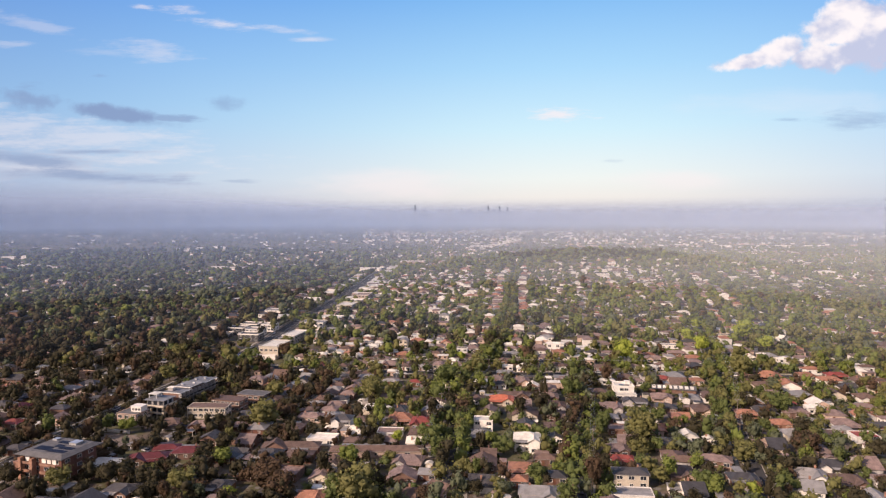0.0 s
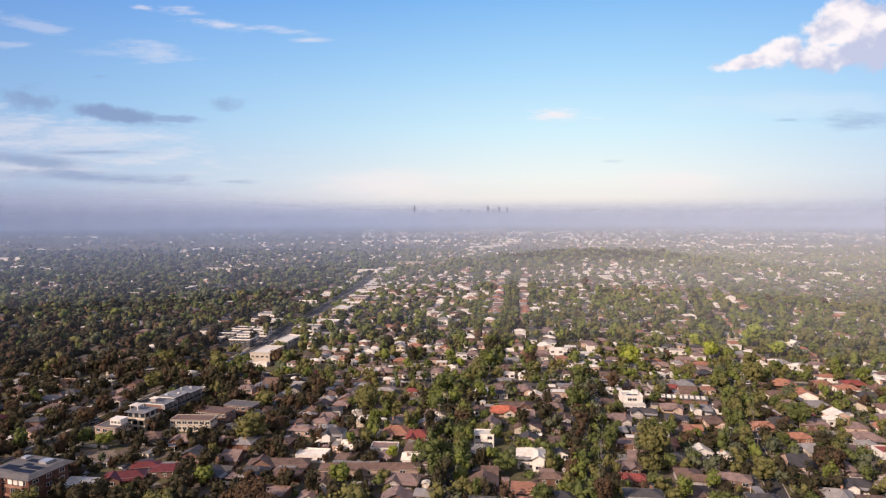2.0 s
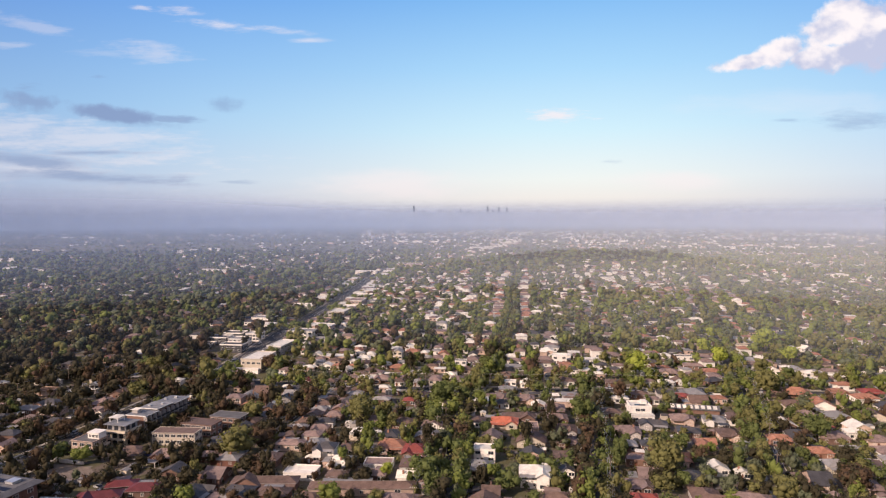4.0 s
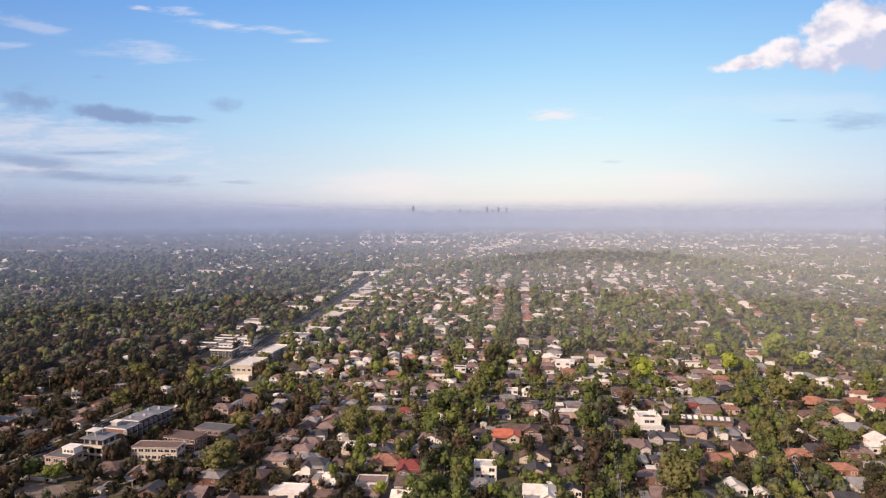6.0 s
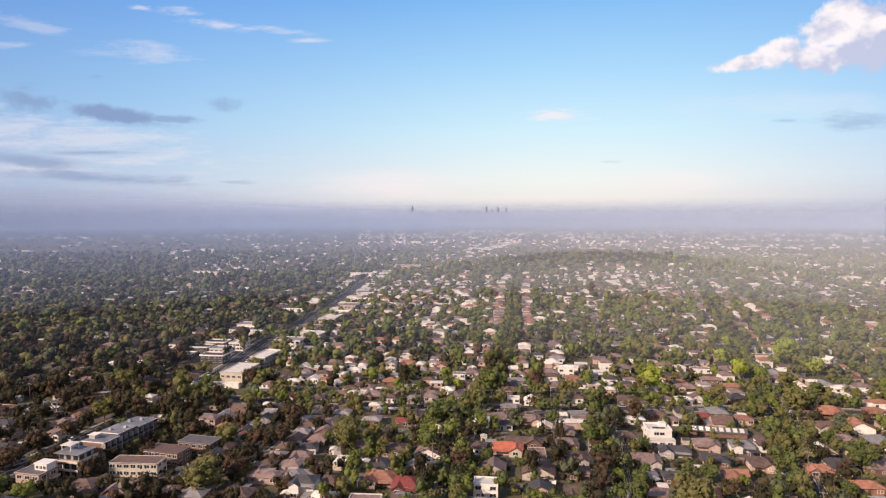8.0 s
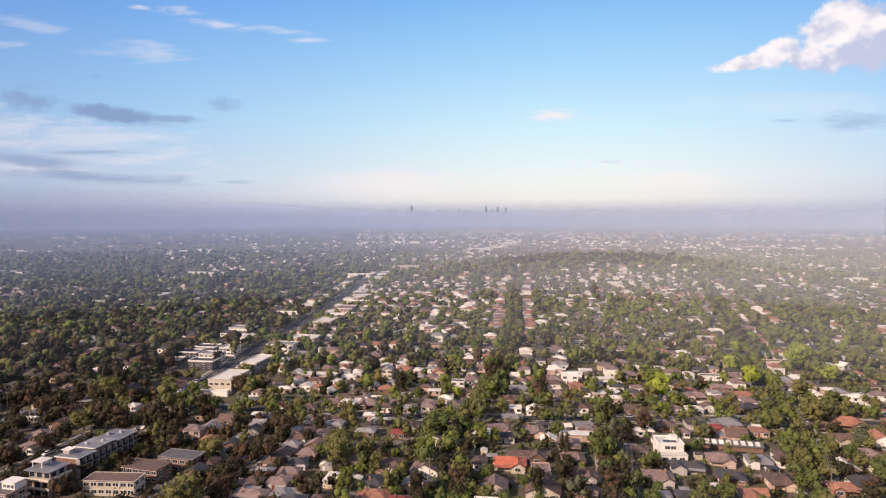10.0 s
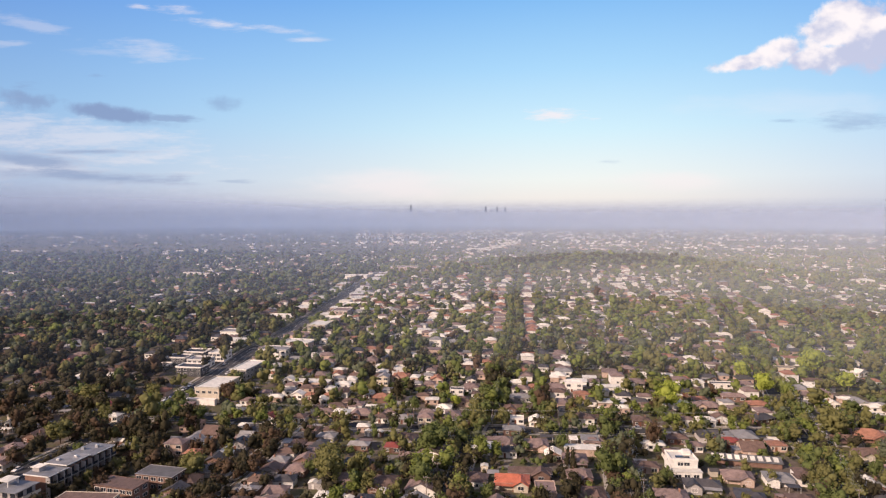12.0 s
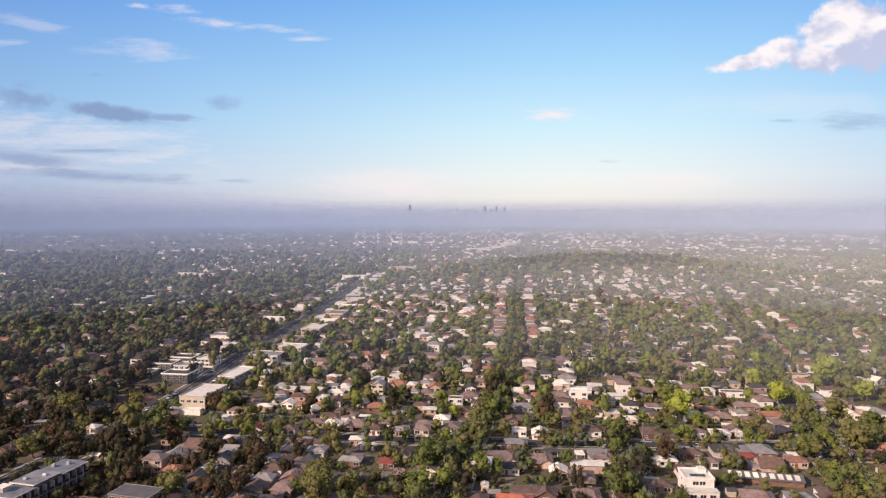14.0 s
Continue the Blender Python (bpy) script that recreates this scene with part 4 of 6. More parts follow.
def build_shops():
    """Pale flat-roofed commercial buildings along the main road."""
    slab_building("warehouse", "pale flat-roofed two-storey warehouse with cream walls", -125, 484, radians(-9), 14.5, 25, 2, "c", "W", 3.9, 4, side_bays=6, band="c")
    ob = thing("loading_dock", -129, 468.5, radians(-7), "low white rendered wall of a loading dock", "wall")
    part("wall", Shape().box(-8.5, -1.5, -1, 8.5, 1.5, 3.0).box(-8.7, -1.7, 3.0, 8.7, 1.7, 3.2), WALL["w"], ob)
    slab_building("warehouse", "grey-walled workshop with a pale flat roof", -120, 527, radians(-12), 11, 25, 2, "g", "W", 3.0, 3, side_bays=5, band="w")
    slab_building("shop_building", "white two-storey shop building with parapet", -112.5, 570, radians(-10), 20, 13, 2, "w", "G", 3.0, 5, side_bays=3, band="w")
    slab_building("shop_building", "long low pale shop row", -102, 597, radians(-14), 21, 14, 1, "p", "W", 4.4, 6, side_bays=3, band="w")
    slab_building("shop_building", "pinkish low shop with pale roof", -108, 622, radians(-10), 18, 15, 1, "p", "P", 4.2, 5, side_bays=3, band="p")
    slab_building("shop_building", "cream two-storey shop building", -96, 655, radians(-8), 15, 24, 2, "c", "W", 3.0, 4, side_bays=4, band="c")
    slab_building("shop_building", "pale two-storey shop building", -93, 690, radians(-8), 16, 18, 1, "w", "W", 4.0, 4, side_bays=4, band="w")
    slab_building("shop_building", "pinkish two-storey shop building", -88, 722, radians(-6), 15, 22, 2, "p", "P", 3.0, 4, side_bays=4, band="w")
    slab_building("shop_building", "white single-storey shop building with flat roof", -87, 775, radians(-5), 16, 18, 1, "w", "W", 4.2, 4, side_bays=3, band="w")
    slab_building("shop_building", "cream flat-roofed shop beside the main road", -85, 830, radians(-4), 16, 22, 1, "c", "W", 4.2, 4, side_bays=3, band="w")
    slab_building("showroom", "grey flat-roofed showroom with long front", -141, 704, radians(-7), 25, 19, 1, "g", "W", 4.4, 6, side_bays=4, band="w")
    slab_building("showroom", "low white showroom across the main road", -163, 640, radians(-9), 20, 13, 1, "w", "G", 4.0, 5, side_bays=3, band="w")
    slab_building("showroom", "pinkish flat-roofed hall at the end of the road", -58, 1250, radians(-4), 46, 24, 2, "p", "P", 4.2, 8, side_bays=4, band="w")
    slab_building("showroom", "pale flat-roofed hall beside the road", -128, 1130, radians(-4), 40, 24, 1, "w", "W", 5.0, 6, side_bays=4, band="w")
    ob = thing("brick_kiosk", -131.5, 456, radians(-8), "small orange brick substation with flat roof", "building")
    part("wall", Shape().box(-3, -3, -1, 3, 3, 4.2), WALL["o"], ob)
    part("roof", Shape().box(-3.3, -3.3, 4.2, 3.3, 3.3, 4.5), ROOF["P"], ob)
    TAKEN.extend([(-163, 546, 20), (-146, 514, 6), (-156, 516, 6), (-166, 518, 6), (-150, 506, 5), (-160, 508, 5), (-170, 528, 6), (-180, 538, 6), (-142, 536, 4), (-140, 552, 4)])
    CLEAR.extend([(31, 347, 7), (29, 339, 6), (-129, 470, 8), (-122, 462, 8), (-126, 451, 7), (-117, 456, 6), (-153, 513, 8), (-149, 503, 6), (-163, 520, 6), (-112, 512, 5), (-106, 556, 6)])
    # dark and white modern townhouses across the road
    for x, y, w, d, st, wl, rf in ((-156, 528, 17, 11, 2, "w", "D"), (-174, 552, 14, 11, 2, "w", "D"), (-157, 546, 14, 11, 2, "w", "G"), (-167, 567, 15, 11, 2, "w", "D"), (-150, 564, 11, 12, 2, "w", "W"), (-181, 541, 10, 9, 1, "w", "D")):
        slab_building("modern_townhouse", "white and charcoal flat-roofed modern townhouse", x, y, radians(-8), w, d, st, "d" if rf == "D" else "w", rf, 2.6, 4, side_bays=2, parapet=1.0, band="w")


def build_skylight_hall():
    """A long grey metal roof with a row of white skylights, beside a white cubic house."""
    ob = thing("hall", 132, 378.0, radians(-13), "long low hall with grey roof and white skylights", "building")
    TAKEN.extend([(120, 381, 6), (128, 379, 6), (136, 377, 6), (144, 375, 6), (122, 371, 4), (131, 369, 4), (140, 367, 4), (91, 377, 6), (90, 366, 5)])
    part("wall", Shape().box(-14, -3.8, -1, 14, 3.8, 2.25), WALL["b"], ob)
    part("roof", gable_roof(Shape(), 7.6, 28, 2.25, 1.35).mesh("roof", ROOF["S"]), None, ob, "", pose(0, 0, 0, 0, 0, 90))
    p = Shape().box(-0.95, -1.5, 0, 0.95, 1.5, 0.14).mesh("skylight", ROOF["W"])
    for i in range(9):
        part("skylight", p, None, ob, "", pose(-12 + i * 3.0, -2.0, 3.05, 19))
    box = thing("modern_house", 102.5, 370, radians(-4), "white cubic modern house with dark window", "house")
    TAKEN.extend([(102.5, 370, 8), (102, 358, 5)])
    CLEAR.extend([(101, 347, 9), (98, 336, 6), (116, 351, 8), (127, 349, 8), (138, 346, 7), (122, 340, 5)])
    part("wall", Shape().box(-5.2, -5, -1, 5.2, 5, 6.2).box(-5.2, -9, -1, 5.8, -5, 3.0), WALL["w"], box)
    part("roof", Shape().box(-5.0, -4.8, 6.2, 5.0, 4.8, 6.35), ROOF["W"], box)
    part("parapet", Shape().box(-5.4, -5.2, 6.2, 5.4, -4.81, 7.0).box(-5.4, 4.81, 6.2, 5.4, 5.2, 7.0).box(-5.4, -4.8, 6.2, -5.01, 4.8, 7.0).box(5.01, -4.8, 6.2, 5.4, 4.8, 7.0), WALL["w"], box)
    part("roof_light", Shape().box(-2.6, -2.2, 6.35, 2.8, -0.6, 6.75), GLASS, box, "dark glass roof light")
    part("roof_box", Shape().box(1.2, 1.2, 6.35, 4.2, 4.0, 8.0), WALL["w"], box)
    part("terrace_roof", Shape().box(-5.4, -9.2, 3.0, 6.0, -5.21, 3.25), ROOF["W"], box)
    fit_window(box, "wide", -1.6, -5, 4.1, 0), fit_window(box, "wide", 0.9, -5, 4.1, 0), fit_window(box, "small", -5.2, 0, 4.1, -90)
    for x in (-3.5, 0.0, 3.5):
        fit_window(box, "wide", x, -9, 0.7, 0)


def build_gravel_lot():
    s = Shape()
    q = [(-166, 309), (-146, 305), (-135, 293), (-146, 282), (-162, 290)]
    s.hull([(x, y, high(x, y) + 0.1) for x, y in q] + [(x, y, high(x, y) - 0.4) for x, y in q], [(4, 3, 2, 1, 0)] + [(i, (i + 1) % 5, 5 + (i + 1) % 5, 5 + i) for i in range(5)])
    tagged(new("gravel_lot", s.mesh("gravel_lot", GRAVEL)), "bare brown gravel lot beside the office", "ground", kind="structure")
    TAKEN.append((-151, 297, 13))
    ob = thing("garden_wall", -156.5, 309.5, radians(-14), "low white rendered boundary wall", "wall")
    part("wall", Shape().box(-7, -.15, -.6, 7, .15, 1.2).box(-7.1, -.22, 1.2, 7.1, .22, 1.32), WALL["w"], ob)


build_office(), build_apartments(), build_shops(), build_skylight_hall(), build_gravel_lot()
for by in range(316, 380, 10):
    TAKEN.append((-152 + (by - 320) * 0.23, by, 8))
TAKEN.extend([(-129, 462, 6), (-120, 462, 6), (-112, 478, 5), (-110, 500, 5), (-148, 515, 6), (-158, 516, 6), (-155, 248, 10), (-122, 325, 5), (-113, 325, 5), (-134, 340, 5), (-127, 352, 5), (-150, 323, 5), (-143, 322, 5), (-155, 314, 5), (-128, 362, 4), (-124, 374, 4)])


def near_road(x, y, gap):
    for key, (pts, half) in ROADS.items():
        for (x0, y0), (x1, y1) in zip(pts, pts[1:]):
            dx, dy = x1 - x0, y1 - y0
            t = max(0.0, min(1.0, ((x - x0) * dx + (y - y0) * dy) / (dx * dx + dy * dy)))
            if math.hypot(x - x0 - t * dx, y - y0 - t * dy) < half + gap:
                return True
    return False


def main_x(y):
    """Where the main road lies at a distance."""
    pts = ROADS["main"][0]
    return float(np.interp(y, [p[1] for p in pts], [p[0] for p in pts]))


def free(x, y, r, more=()):
    return all((x - a) ** 2 + (y - b) ** 2 > (r + c) ** 2 for k in (TAKEN, more) for a, b, c in k)


def in_view(x, y, margin=30.0):
    """Inside the wedge of land that the flight looks over."""
    return y > 190 and abs(x) < 0.69 * y + margin


def pick(weights):
    return rng.choices(list(weights), list(weights.values()))[0]


FILL_LIMIT = 450.0


def build_unit_rows():
    """Close rows of brick units with narrow driveways between them."""
    for x0, roof in ((-94, "D"), (-82.5, "D"), (-67.5, "B"), (-57, "P")):
        for j in range(10):
            y = 338 + j * 10.4
            x = x0 + (y - 352) * 0.135
            if y < 426 and not near_road(x, y, 2.5) and free(x, y, 2.2):
                house(x + rng.uniform(-0.7, 0.7), y, rng.uniform(7.4, 8.6), 6.2, roof if rng.random() < 0.7 else rng.choice("BPDG"), rng.choice("bbbgpw"), "hip" if rng.random() < 0.7 else "gable", 1, rng.choice((0, 0, 90)) + rng.uniform(-3, 3), deep=False)


def build_fill_houses():
    """Ordinary houses on the remaining lots near the flight, in rows along the grid."""
    c, s = math.cos(TURN), math.sin(TURN)
    spots = []
    for i in range(-40, 60):
        for j in range(11, 37):
            lx, ly = i * 15.5 + rng.uniform(-1.5, 1.5), j * 17.5 + rng.uniform(-2, 2)
            spots.append((lx * c - ly * s, lx * s + ly * c))
    n = 0
    for x, y in sorted(spots, key=lambda p: p[1]):
        if not in_view(x, y, 10) or y > FILL_LIMIT or near_road(x, y, 7) or not free(x, y, 4.6) or rng.random() < (0.3 if x < -70 else 0.18):
            continue
        if n >= 138:
            break
        n += 1
        # on the left, darker roofs and walls carry the shade of that corner
        left = x < -60
        roof = pick({"B": 4, "P": 1.5 if left else 3.5, "T": 0.1 if left else 1.1, "G": 1.2 if left else 2.2, "D": 5 if left else 2.2, "R": 0.15, "M": 0.3 if left else 0.1, "W": 0.2 if left else 1})
        wall = pick({"b": 5, "r": 3, "g": 1.5, "p": 0.5}) if left else pick({"b": 2.4, "w": 2.4, "c": 1.2, "o": 0.4, "p": 2.6, "g": 1.6})
        form = pick({"hip": 6, "gable": 3, "flat": 0.5})
        house(x, y, rng.uniform(8.5, 12.5), rng.uniform(7, 9.5), roof, wall, form, 1, rng.choice((0, 0, 90)) + rng.uniform(-4, 4), deep=False, wing=rng.choice((0, 0, 1, -1)) if form == "hip" else 0)


def build_sheds():
    """Small garden sheds and carports behind the houses."""
    n, tries = 0, 0
    while n < 160 and tries < 6000:
        tries += 1
        y = rng.uniform(205, 470)
        x = rng.uniform(-0.66, 0.66) * y
        if near_road(x, y, 4) or not free(x, y, 2.2):
            continue
        n += 1
        carport = rng.random() < 0.35
        w, d, h = (rng.uniform(4.5, 6), rng.uniform(3, 4), 2.4) if carport else (rng.uniform(2.4, 4), rng.uniform(2.2, 3.2), rng.uniform(2.0, 2.5))
        TAKEN.append((x, y, 2.2))
        turn = TURN + rng.choice((0, math.pi / 2)) + rng.uniform(-0.08, 0.08)
        roof = pick({"W": 3, "G": 3, "D": 1, "P": 1})
        if carport:
            ob = thing("carport", x, y, turn, "open carport with " + ROOF_WORDS[roof] + " roof", "carport", "carports")
            part("roof", Shape().box(-w / 2 - .2, -d / 2 - .2, h, w / 2 + .2, d / 2 + .2, h + .14), ROOF[roof], ob)
            for a, c in ((-1, -1), (1, -1), (1, 1), (-1, 1)):
                part("post", Shape().box(a * w * .46 - .06, c * d * .46 - .06, -.4, a * w * .46 + .06, c * d * .46 + .06, h), TRIM, ob)
        else:
            ob = thing("garden_shed", x, y, turn, "small garden shed with " + ROOF_WORDS[roof] + " roof", "shed", "garden sheds")
            part("wall", Shape().box(-w / 2, -d / 2, -.4, w / 2, d / 2, h), WALL[rng.choice("wgcb")], ob)
            part("roof", gable_roof(Shape(), w, d, h, w * 0.16, 0.2), ROOF[roof], ob)
            part("door", Shape().box(-.45, -d / 2 - .05, 0, .45, -d / 2, 1.9), TRIM, ob)


for x, y, w, d, roof, wall in ((104, 352, 13, 6.5, "D", "g"), (121, 360, 11, 7, "P", "p"), (136, 358, 10, 7, "G", "w"), (117, 340, 10, 7, "D", "b")):
    house(x, y, w, d, roof, wall, "hip", 1, -6, deep=False)
build_unit_rows()
build_fill_houses()
build_sheds()


def build_far_houses():
    """The countless roofs of the distance, one mesh."""
    r = np.random.RandomState(5)
    keys = list("TBPGDW")
    s = Shape()
    wall_slot, pale_slot, pink_slot, pane_slot = range(len(keys), len(keys) + 4)

    def one(x, y, w, d, k, h, flat, ws, annexe=False):
        a = float(TURN + r.uniform(-0.08, 0.08) + (math.pi / 2 if r.rand() < 0.4 else 0))
        c, q = math.cos(a), math.sin(a)
        z = high(x, y)
        rise = 0.2 if flat else min(w, d) * 0.22
        p = [(-w / 2, -d / 2, z - 1), (w / 2, -d / 2, z - 1), (w / 2, d / 2, z - 1), (-w / 2, d / 2, z - 1)]
        p += [(u, v, z + h) for u, v, _ in p]
        e = 0.5
        p += [(math.copysign(abs(u) + e, u), math.copysign(abs(v) + e, v), z + h) for u, v, _ in p[:4]]
        rr = 0.0 if flat else max(w - d, 1.0) / 2
        p += [(-rr, 0, z + h + rise), (rr, 0, z + h + rise)] if not flat else [(0, 0, z + h + rise), (0.1, 0, z + h + rise)]
        p = [(x + u * c - v * q, y + u * q + v * c, t) for u, v, t in p]
        n = len(s.v)
        s.v.extend(p)
        for f in ((0, 1, 5, 4), (1, 2, 6, 5), (2, 3, 7, 6), (3, 0, 4, 7)):
            s.f.append(tuple(n + i for i in f)), s.s.append(ws)
        for f in ((8, 9, 13, 12), (9, 10, 13), (10, 11, 12, 13), (11, 8, 12)):
            s.f.append(tuple(n + i for i in f)), s.s.append(k)
        if y < 640 and w > 5:
            # window panes in the walls that face the flight, set a little proud
            for u0 in (-0.3, 0.24):
                a0, a1, v0 = w * u0 - 0.7, w * u0 + 0.8, -d / 2 - 0.04
                m = len(s.v)
                s.v.extend([(x + u * c - v0 * q, y + u * q + v0 * c, z + t) for u, t in ((a0, 0.9), (a1, 0.9), (a1, 2.1), (a0, 2.1))])
                s.f.append((m, m + 1, m + 2, m + 3)), s.s.append(pane_slot)
            u0, m = -w / 2 - 0.04, len(s.v)
            s.v.extend([(x + u0 * c - v * q, y + u0 * q + v * c, z + t) for v, t in ((0.6, 0.9), (-0.6, 0.9), (-0.6, 2.0), (0.6, 2.0))])
            s.f.append((m, m + 1, m + 2, m + 3)), s.s.append(pane_slot)
        if y < 900 and not flat and not annexe and r.rand() < 0.6:
            # a lower wing at the side or back
            side = r.choice((-1, 1))
            one(x + (side * w * 0.42) * c - d * 0.3 * q, y + (side * w * 0.42) * q + d * 0.3 * c, w * 0.6, d * 0.7, k, h - 0.3, r.rand() < 0.3, ws, True)

    def beneath():
        """The same suburb goes on under and behind the flight."""
        for i in range(-10, 11):
            for j in range(-9, 11):
                x, y = i * 17.0 + r.uniform(-3, 3), j * 21.0 + r.uniform(-4, 4)
                if y < 196 and not near_road(x, y, 5) and free(x, y, 5.0) and r.rand() < 0.75:
                    TAKEN.append((x, y, 5.5))
                    one(x, y, r.uniform(8, 12), r.uniform(7, 9.5), r.choice(6, p=[0.12, 0.25, 0.27, 0.14, 0.15, 0.07]), 2.7, False, pale_slot if r.rand() < 0.4 else wall_slot)

    def rows(y0, y1, smin, smax, lot, block):
        """Houses stand along both sides of the streets, which follow the grid."""
        base = [t for t in TAKEN + CLEAR if t[1] > y0 - 20]
        c, q = math.cos(TURN), math.sin(TURN)
        for i in range(int(-y1 * 0.8 / block), int(y1 * 0.95 / block)):
            for j in range(int(y0 * 0.85 / lot), int(y1 * 1.1 / lot)):
                for side in (-1, 1):
                    ly = j * lot + r.uniform(-5, 5)
                    lx = i * block + 14 * math.sin(ly / 170 + i * 1.7) + side * (13.5 + r.uniform(-5, 7))
                    x, y = lx * c - ly * q, lx * q + ly * c
                    if not y0 < y < y1 or abs(x) > 0.7 * y + 10:
                        continue
                    dens = noise.noise((x / 330, y / 330, 3.3)) + 0.6 * noise.noise((x / 110, y / 110, 7.7)) - 1.5 * ridge(x, y)
                    share = (0.8 if y < 1000 else 0.08) + 0.8 * dens if x < -0.12 * y - 60 else 0.85 + 0.6 * dens if x < 0.1 * y else 0.78 + 0.7 * dens
                    if r.rand() > share + (0.2 if y < 680 else 0.0):
                        continue
                    if y < 1300 and (near_road(x, y, 4) or any((x - a) ** 2 + (y - b) ** 2 < (4.4 + t) ** 2 for a, b, t in base)):
                        continue
                    if y < 1300:
                        TAKEN.append((x, y, 5.2))
                        if r.rand() < (0.7 if x < main_x(y) else 0.3):
                            CLEAR.append((x * 0.99, y - 10.5, 6.0 if x < main_x(y) else 4.2))
                    big = r.rand() < 0.04
                    w, d = r.uniform(smin, smax) * (2.0 if big else 1), r.uniform(smin, smax) * 0.8
                    # west side: shade put into the colours by dark roofs and fewer pale walls
                    west = x < -0.12 * y - 60 and y < 800
                    k = r.choice(6, p=[0.06, 0.3, 0.2, 0.1, 0.28, 0.06] if west else [0.12, 0.15, 0.33, 0.13, 0.07, 0.2])
                    one(x, y, w, d, 5 if big else k, r.uniform(2.5, 3.4) if r.rand() < 0.95 else 5.2, big or r.rand() < 0.08, pale_slot if r.rand() < (0.22 if west else 0.6) else pink_slot if r.rand() < 0.6 else wall_slot)

    def strip():
        """Pale flat-roofed shops line the main road."""
        for y in range(560, 1180, 15):
            for side, share in ((1, 0.9), (-1, 0.45)):
                x = main_x(y) + side * r.uniform(17, 20)
                if r.rand() < share and free(x, y, 6.5):
                    TAKEN.append((x, y, 7))
                    one(x, y, r.uniform(11, 16), r.uniform(11, 14), r.choice([5, 5, 5, 2]), r.uniform(3.8, 5.6), True, pale_slot if r.rand() < 0.7 else pink_slot)

    def frontage():
        """Closed rows of small houses face the tree-lined streets."""
        for key, y0, y1, sides in (("centre", 425, 1000, ((-1, 0.9), (1, 0.55))), ("right", 420, 830, ((-1, 0.7), (1, 0.75))), ("upper", 500, 600, ((-1, 0.6), (1, 0.7)))):
            pts, half = ROADS[key]
            for x, y, a in along(pts, 12.5):
                for side, share in sides:
                    px, py = x - math.sin(a) * side * (half + r.uniform(9, 12)), y + math.cos(a) * side * (half + r.uniform(9, 12))
                    if not y0 < py < y1 or r.rand() > share or near_road(px, py, 4) or not free(px, py, 4.0):
                        continue
                    TAKEN.append((px, py, 5.2))
                    CLEAR.append((px * 0.99, py - 9.5, 4.4))
                    one(px, py, r.uniform(8, 11), r.uniform(7, 8.5), r.choice(6, p=[0.2, 0.14, 0.34, 0.12, 0.05, 0.15]), r.uniform(2.7, 3.3) if r.rand() < 0.85 else 5.0, r.rand() < 0.1, pale_slot if r.rand() < 0.65 else pink_slot)

    def infill():
        """Small pale houses crowd the lots east of the shops."""
        for _ in range(1150):
            y = r.uniform(425, 1000)
            x = r.uniform(main_x(y) + 26, 0.36 * y)
            if near_road(x, y, 4) or not free(x, y, 3.6):
                continue
            TAKEN.append((x, y, 3.6))
            if r.rand() < 0.4:
                CLEAR.append((x * 0.99, y - 8.0, 3.6))
            one(x, y, r.uniform(5.5, 8), r.uniform(5, 6.5), r.choice(6, p=[0.14, 0.14, 0.34, 0.14, 0.06, 0.18]), r.uniform(2.5, 3.2), r.rand() < 0.06, pale_slot if r.rand() < 0.7 else pink_slot)

    def scatter(y0, y1, count, smin, smax):
        for _ in range(count):
            y = math.sqrt(r.uniform(y0 * y0, y1 * y1))
            x = r.uniform(-0.7, 0.7) * y
            dens = noise.noise((x / 330, y / 330, 3.3)) + 0.5 * noise.noise((x / 110, y / 110, 7.7))
            if (dens < 0.05 and r.rand() < 0.8) or (x < -0.12 * y and r.rand() < 0.72):
                continue
            big = r.rand() < 0.06
            w, d = r.uniform(smin, smax) * (2.2 if big else 1), r.uniform(smin, smax) * 0.8
            tall = r.uniform(2.6, 3.6)
            if y > 2300:
                # beyond, only the larger halls and blocks rise over the trees
                w, d, tall = w * 0.85, d * 0.85, r.uniform(4, 7)
            one(x, y, w, d, 5 if big else r.choice(6, p=[0.1, 0.15, 0.3, 0.14, 0.06, 0.25]), tall, big or r.rand() < 0.12, pale_slot if r.rand() < 0.65 else pink_slot)

    strip()
    frontage()
    rows(300, FILL_LIMIT, 7, 9.5, 17, 50)
    rows(FILL_LIMIT, 620, 7.5, 11, 15, 46)
    rows(620, 1050, 6.5, 10.5, 15, 56)
    rows(1050, 1750, 7, 11.5, 17, 62)
    infill()
    scatter(1750, 4650, 4600, 7, 14)
    beneath()
    # long pale sheds in clusters: a far shopping strip, schools and works
    for i in range(26):
        t = i / 25
        one(89 + 211 * t + r.uniform(-25, 25), 1850 + 650 * t, r.uniform(12, 22), r.uniform(9, 15), 5 if r.rand() < 0.6 else 2, r.uniform(4, 6.5), True, pale_slot)
    for x, y, n in ((-727, 1820, 2), (-690, 1906, 3), (830, 1906, 7), (-1000, 1500, 2), (-420, 1240, 2), (560, 1000, 3), (700, 1250, 4), (-340, 900, 2), (-800, 1250, 3), (-150, 2400, 3), (-460, 3900, 4)):
        for j in range(n):
            one(x + j * 28 + r.uniform(-8, 8), y + r.uniform(-20, 20), r.uniform(22, 34), r.uniform(10, 16), 5 if r.rand() < 0.7 else 2, r.uniform(4, 8), True, pale_slot)
    ob = new("distant_houses", s.mesh("distant_houses", [ROOF[k] for k in keys] + [WALL["b"], WALL["w"], WALL["p"], GLASS]))
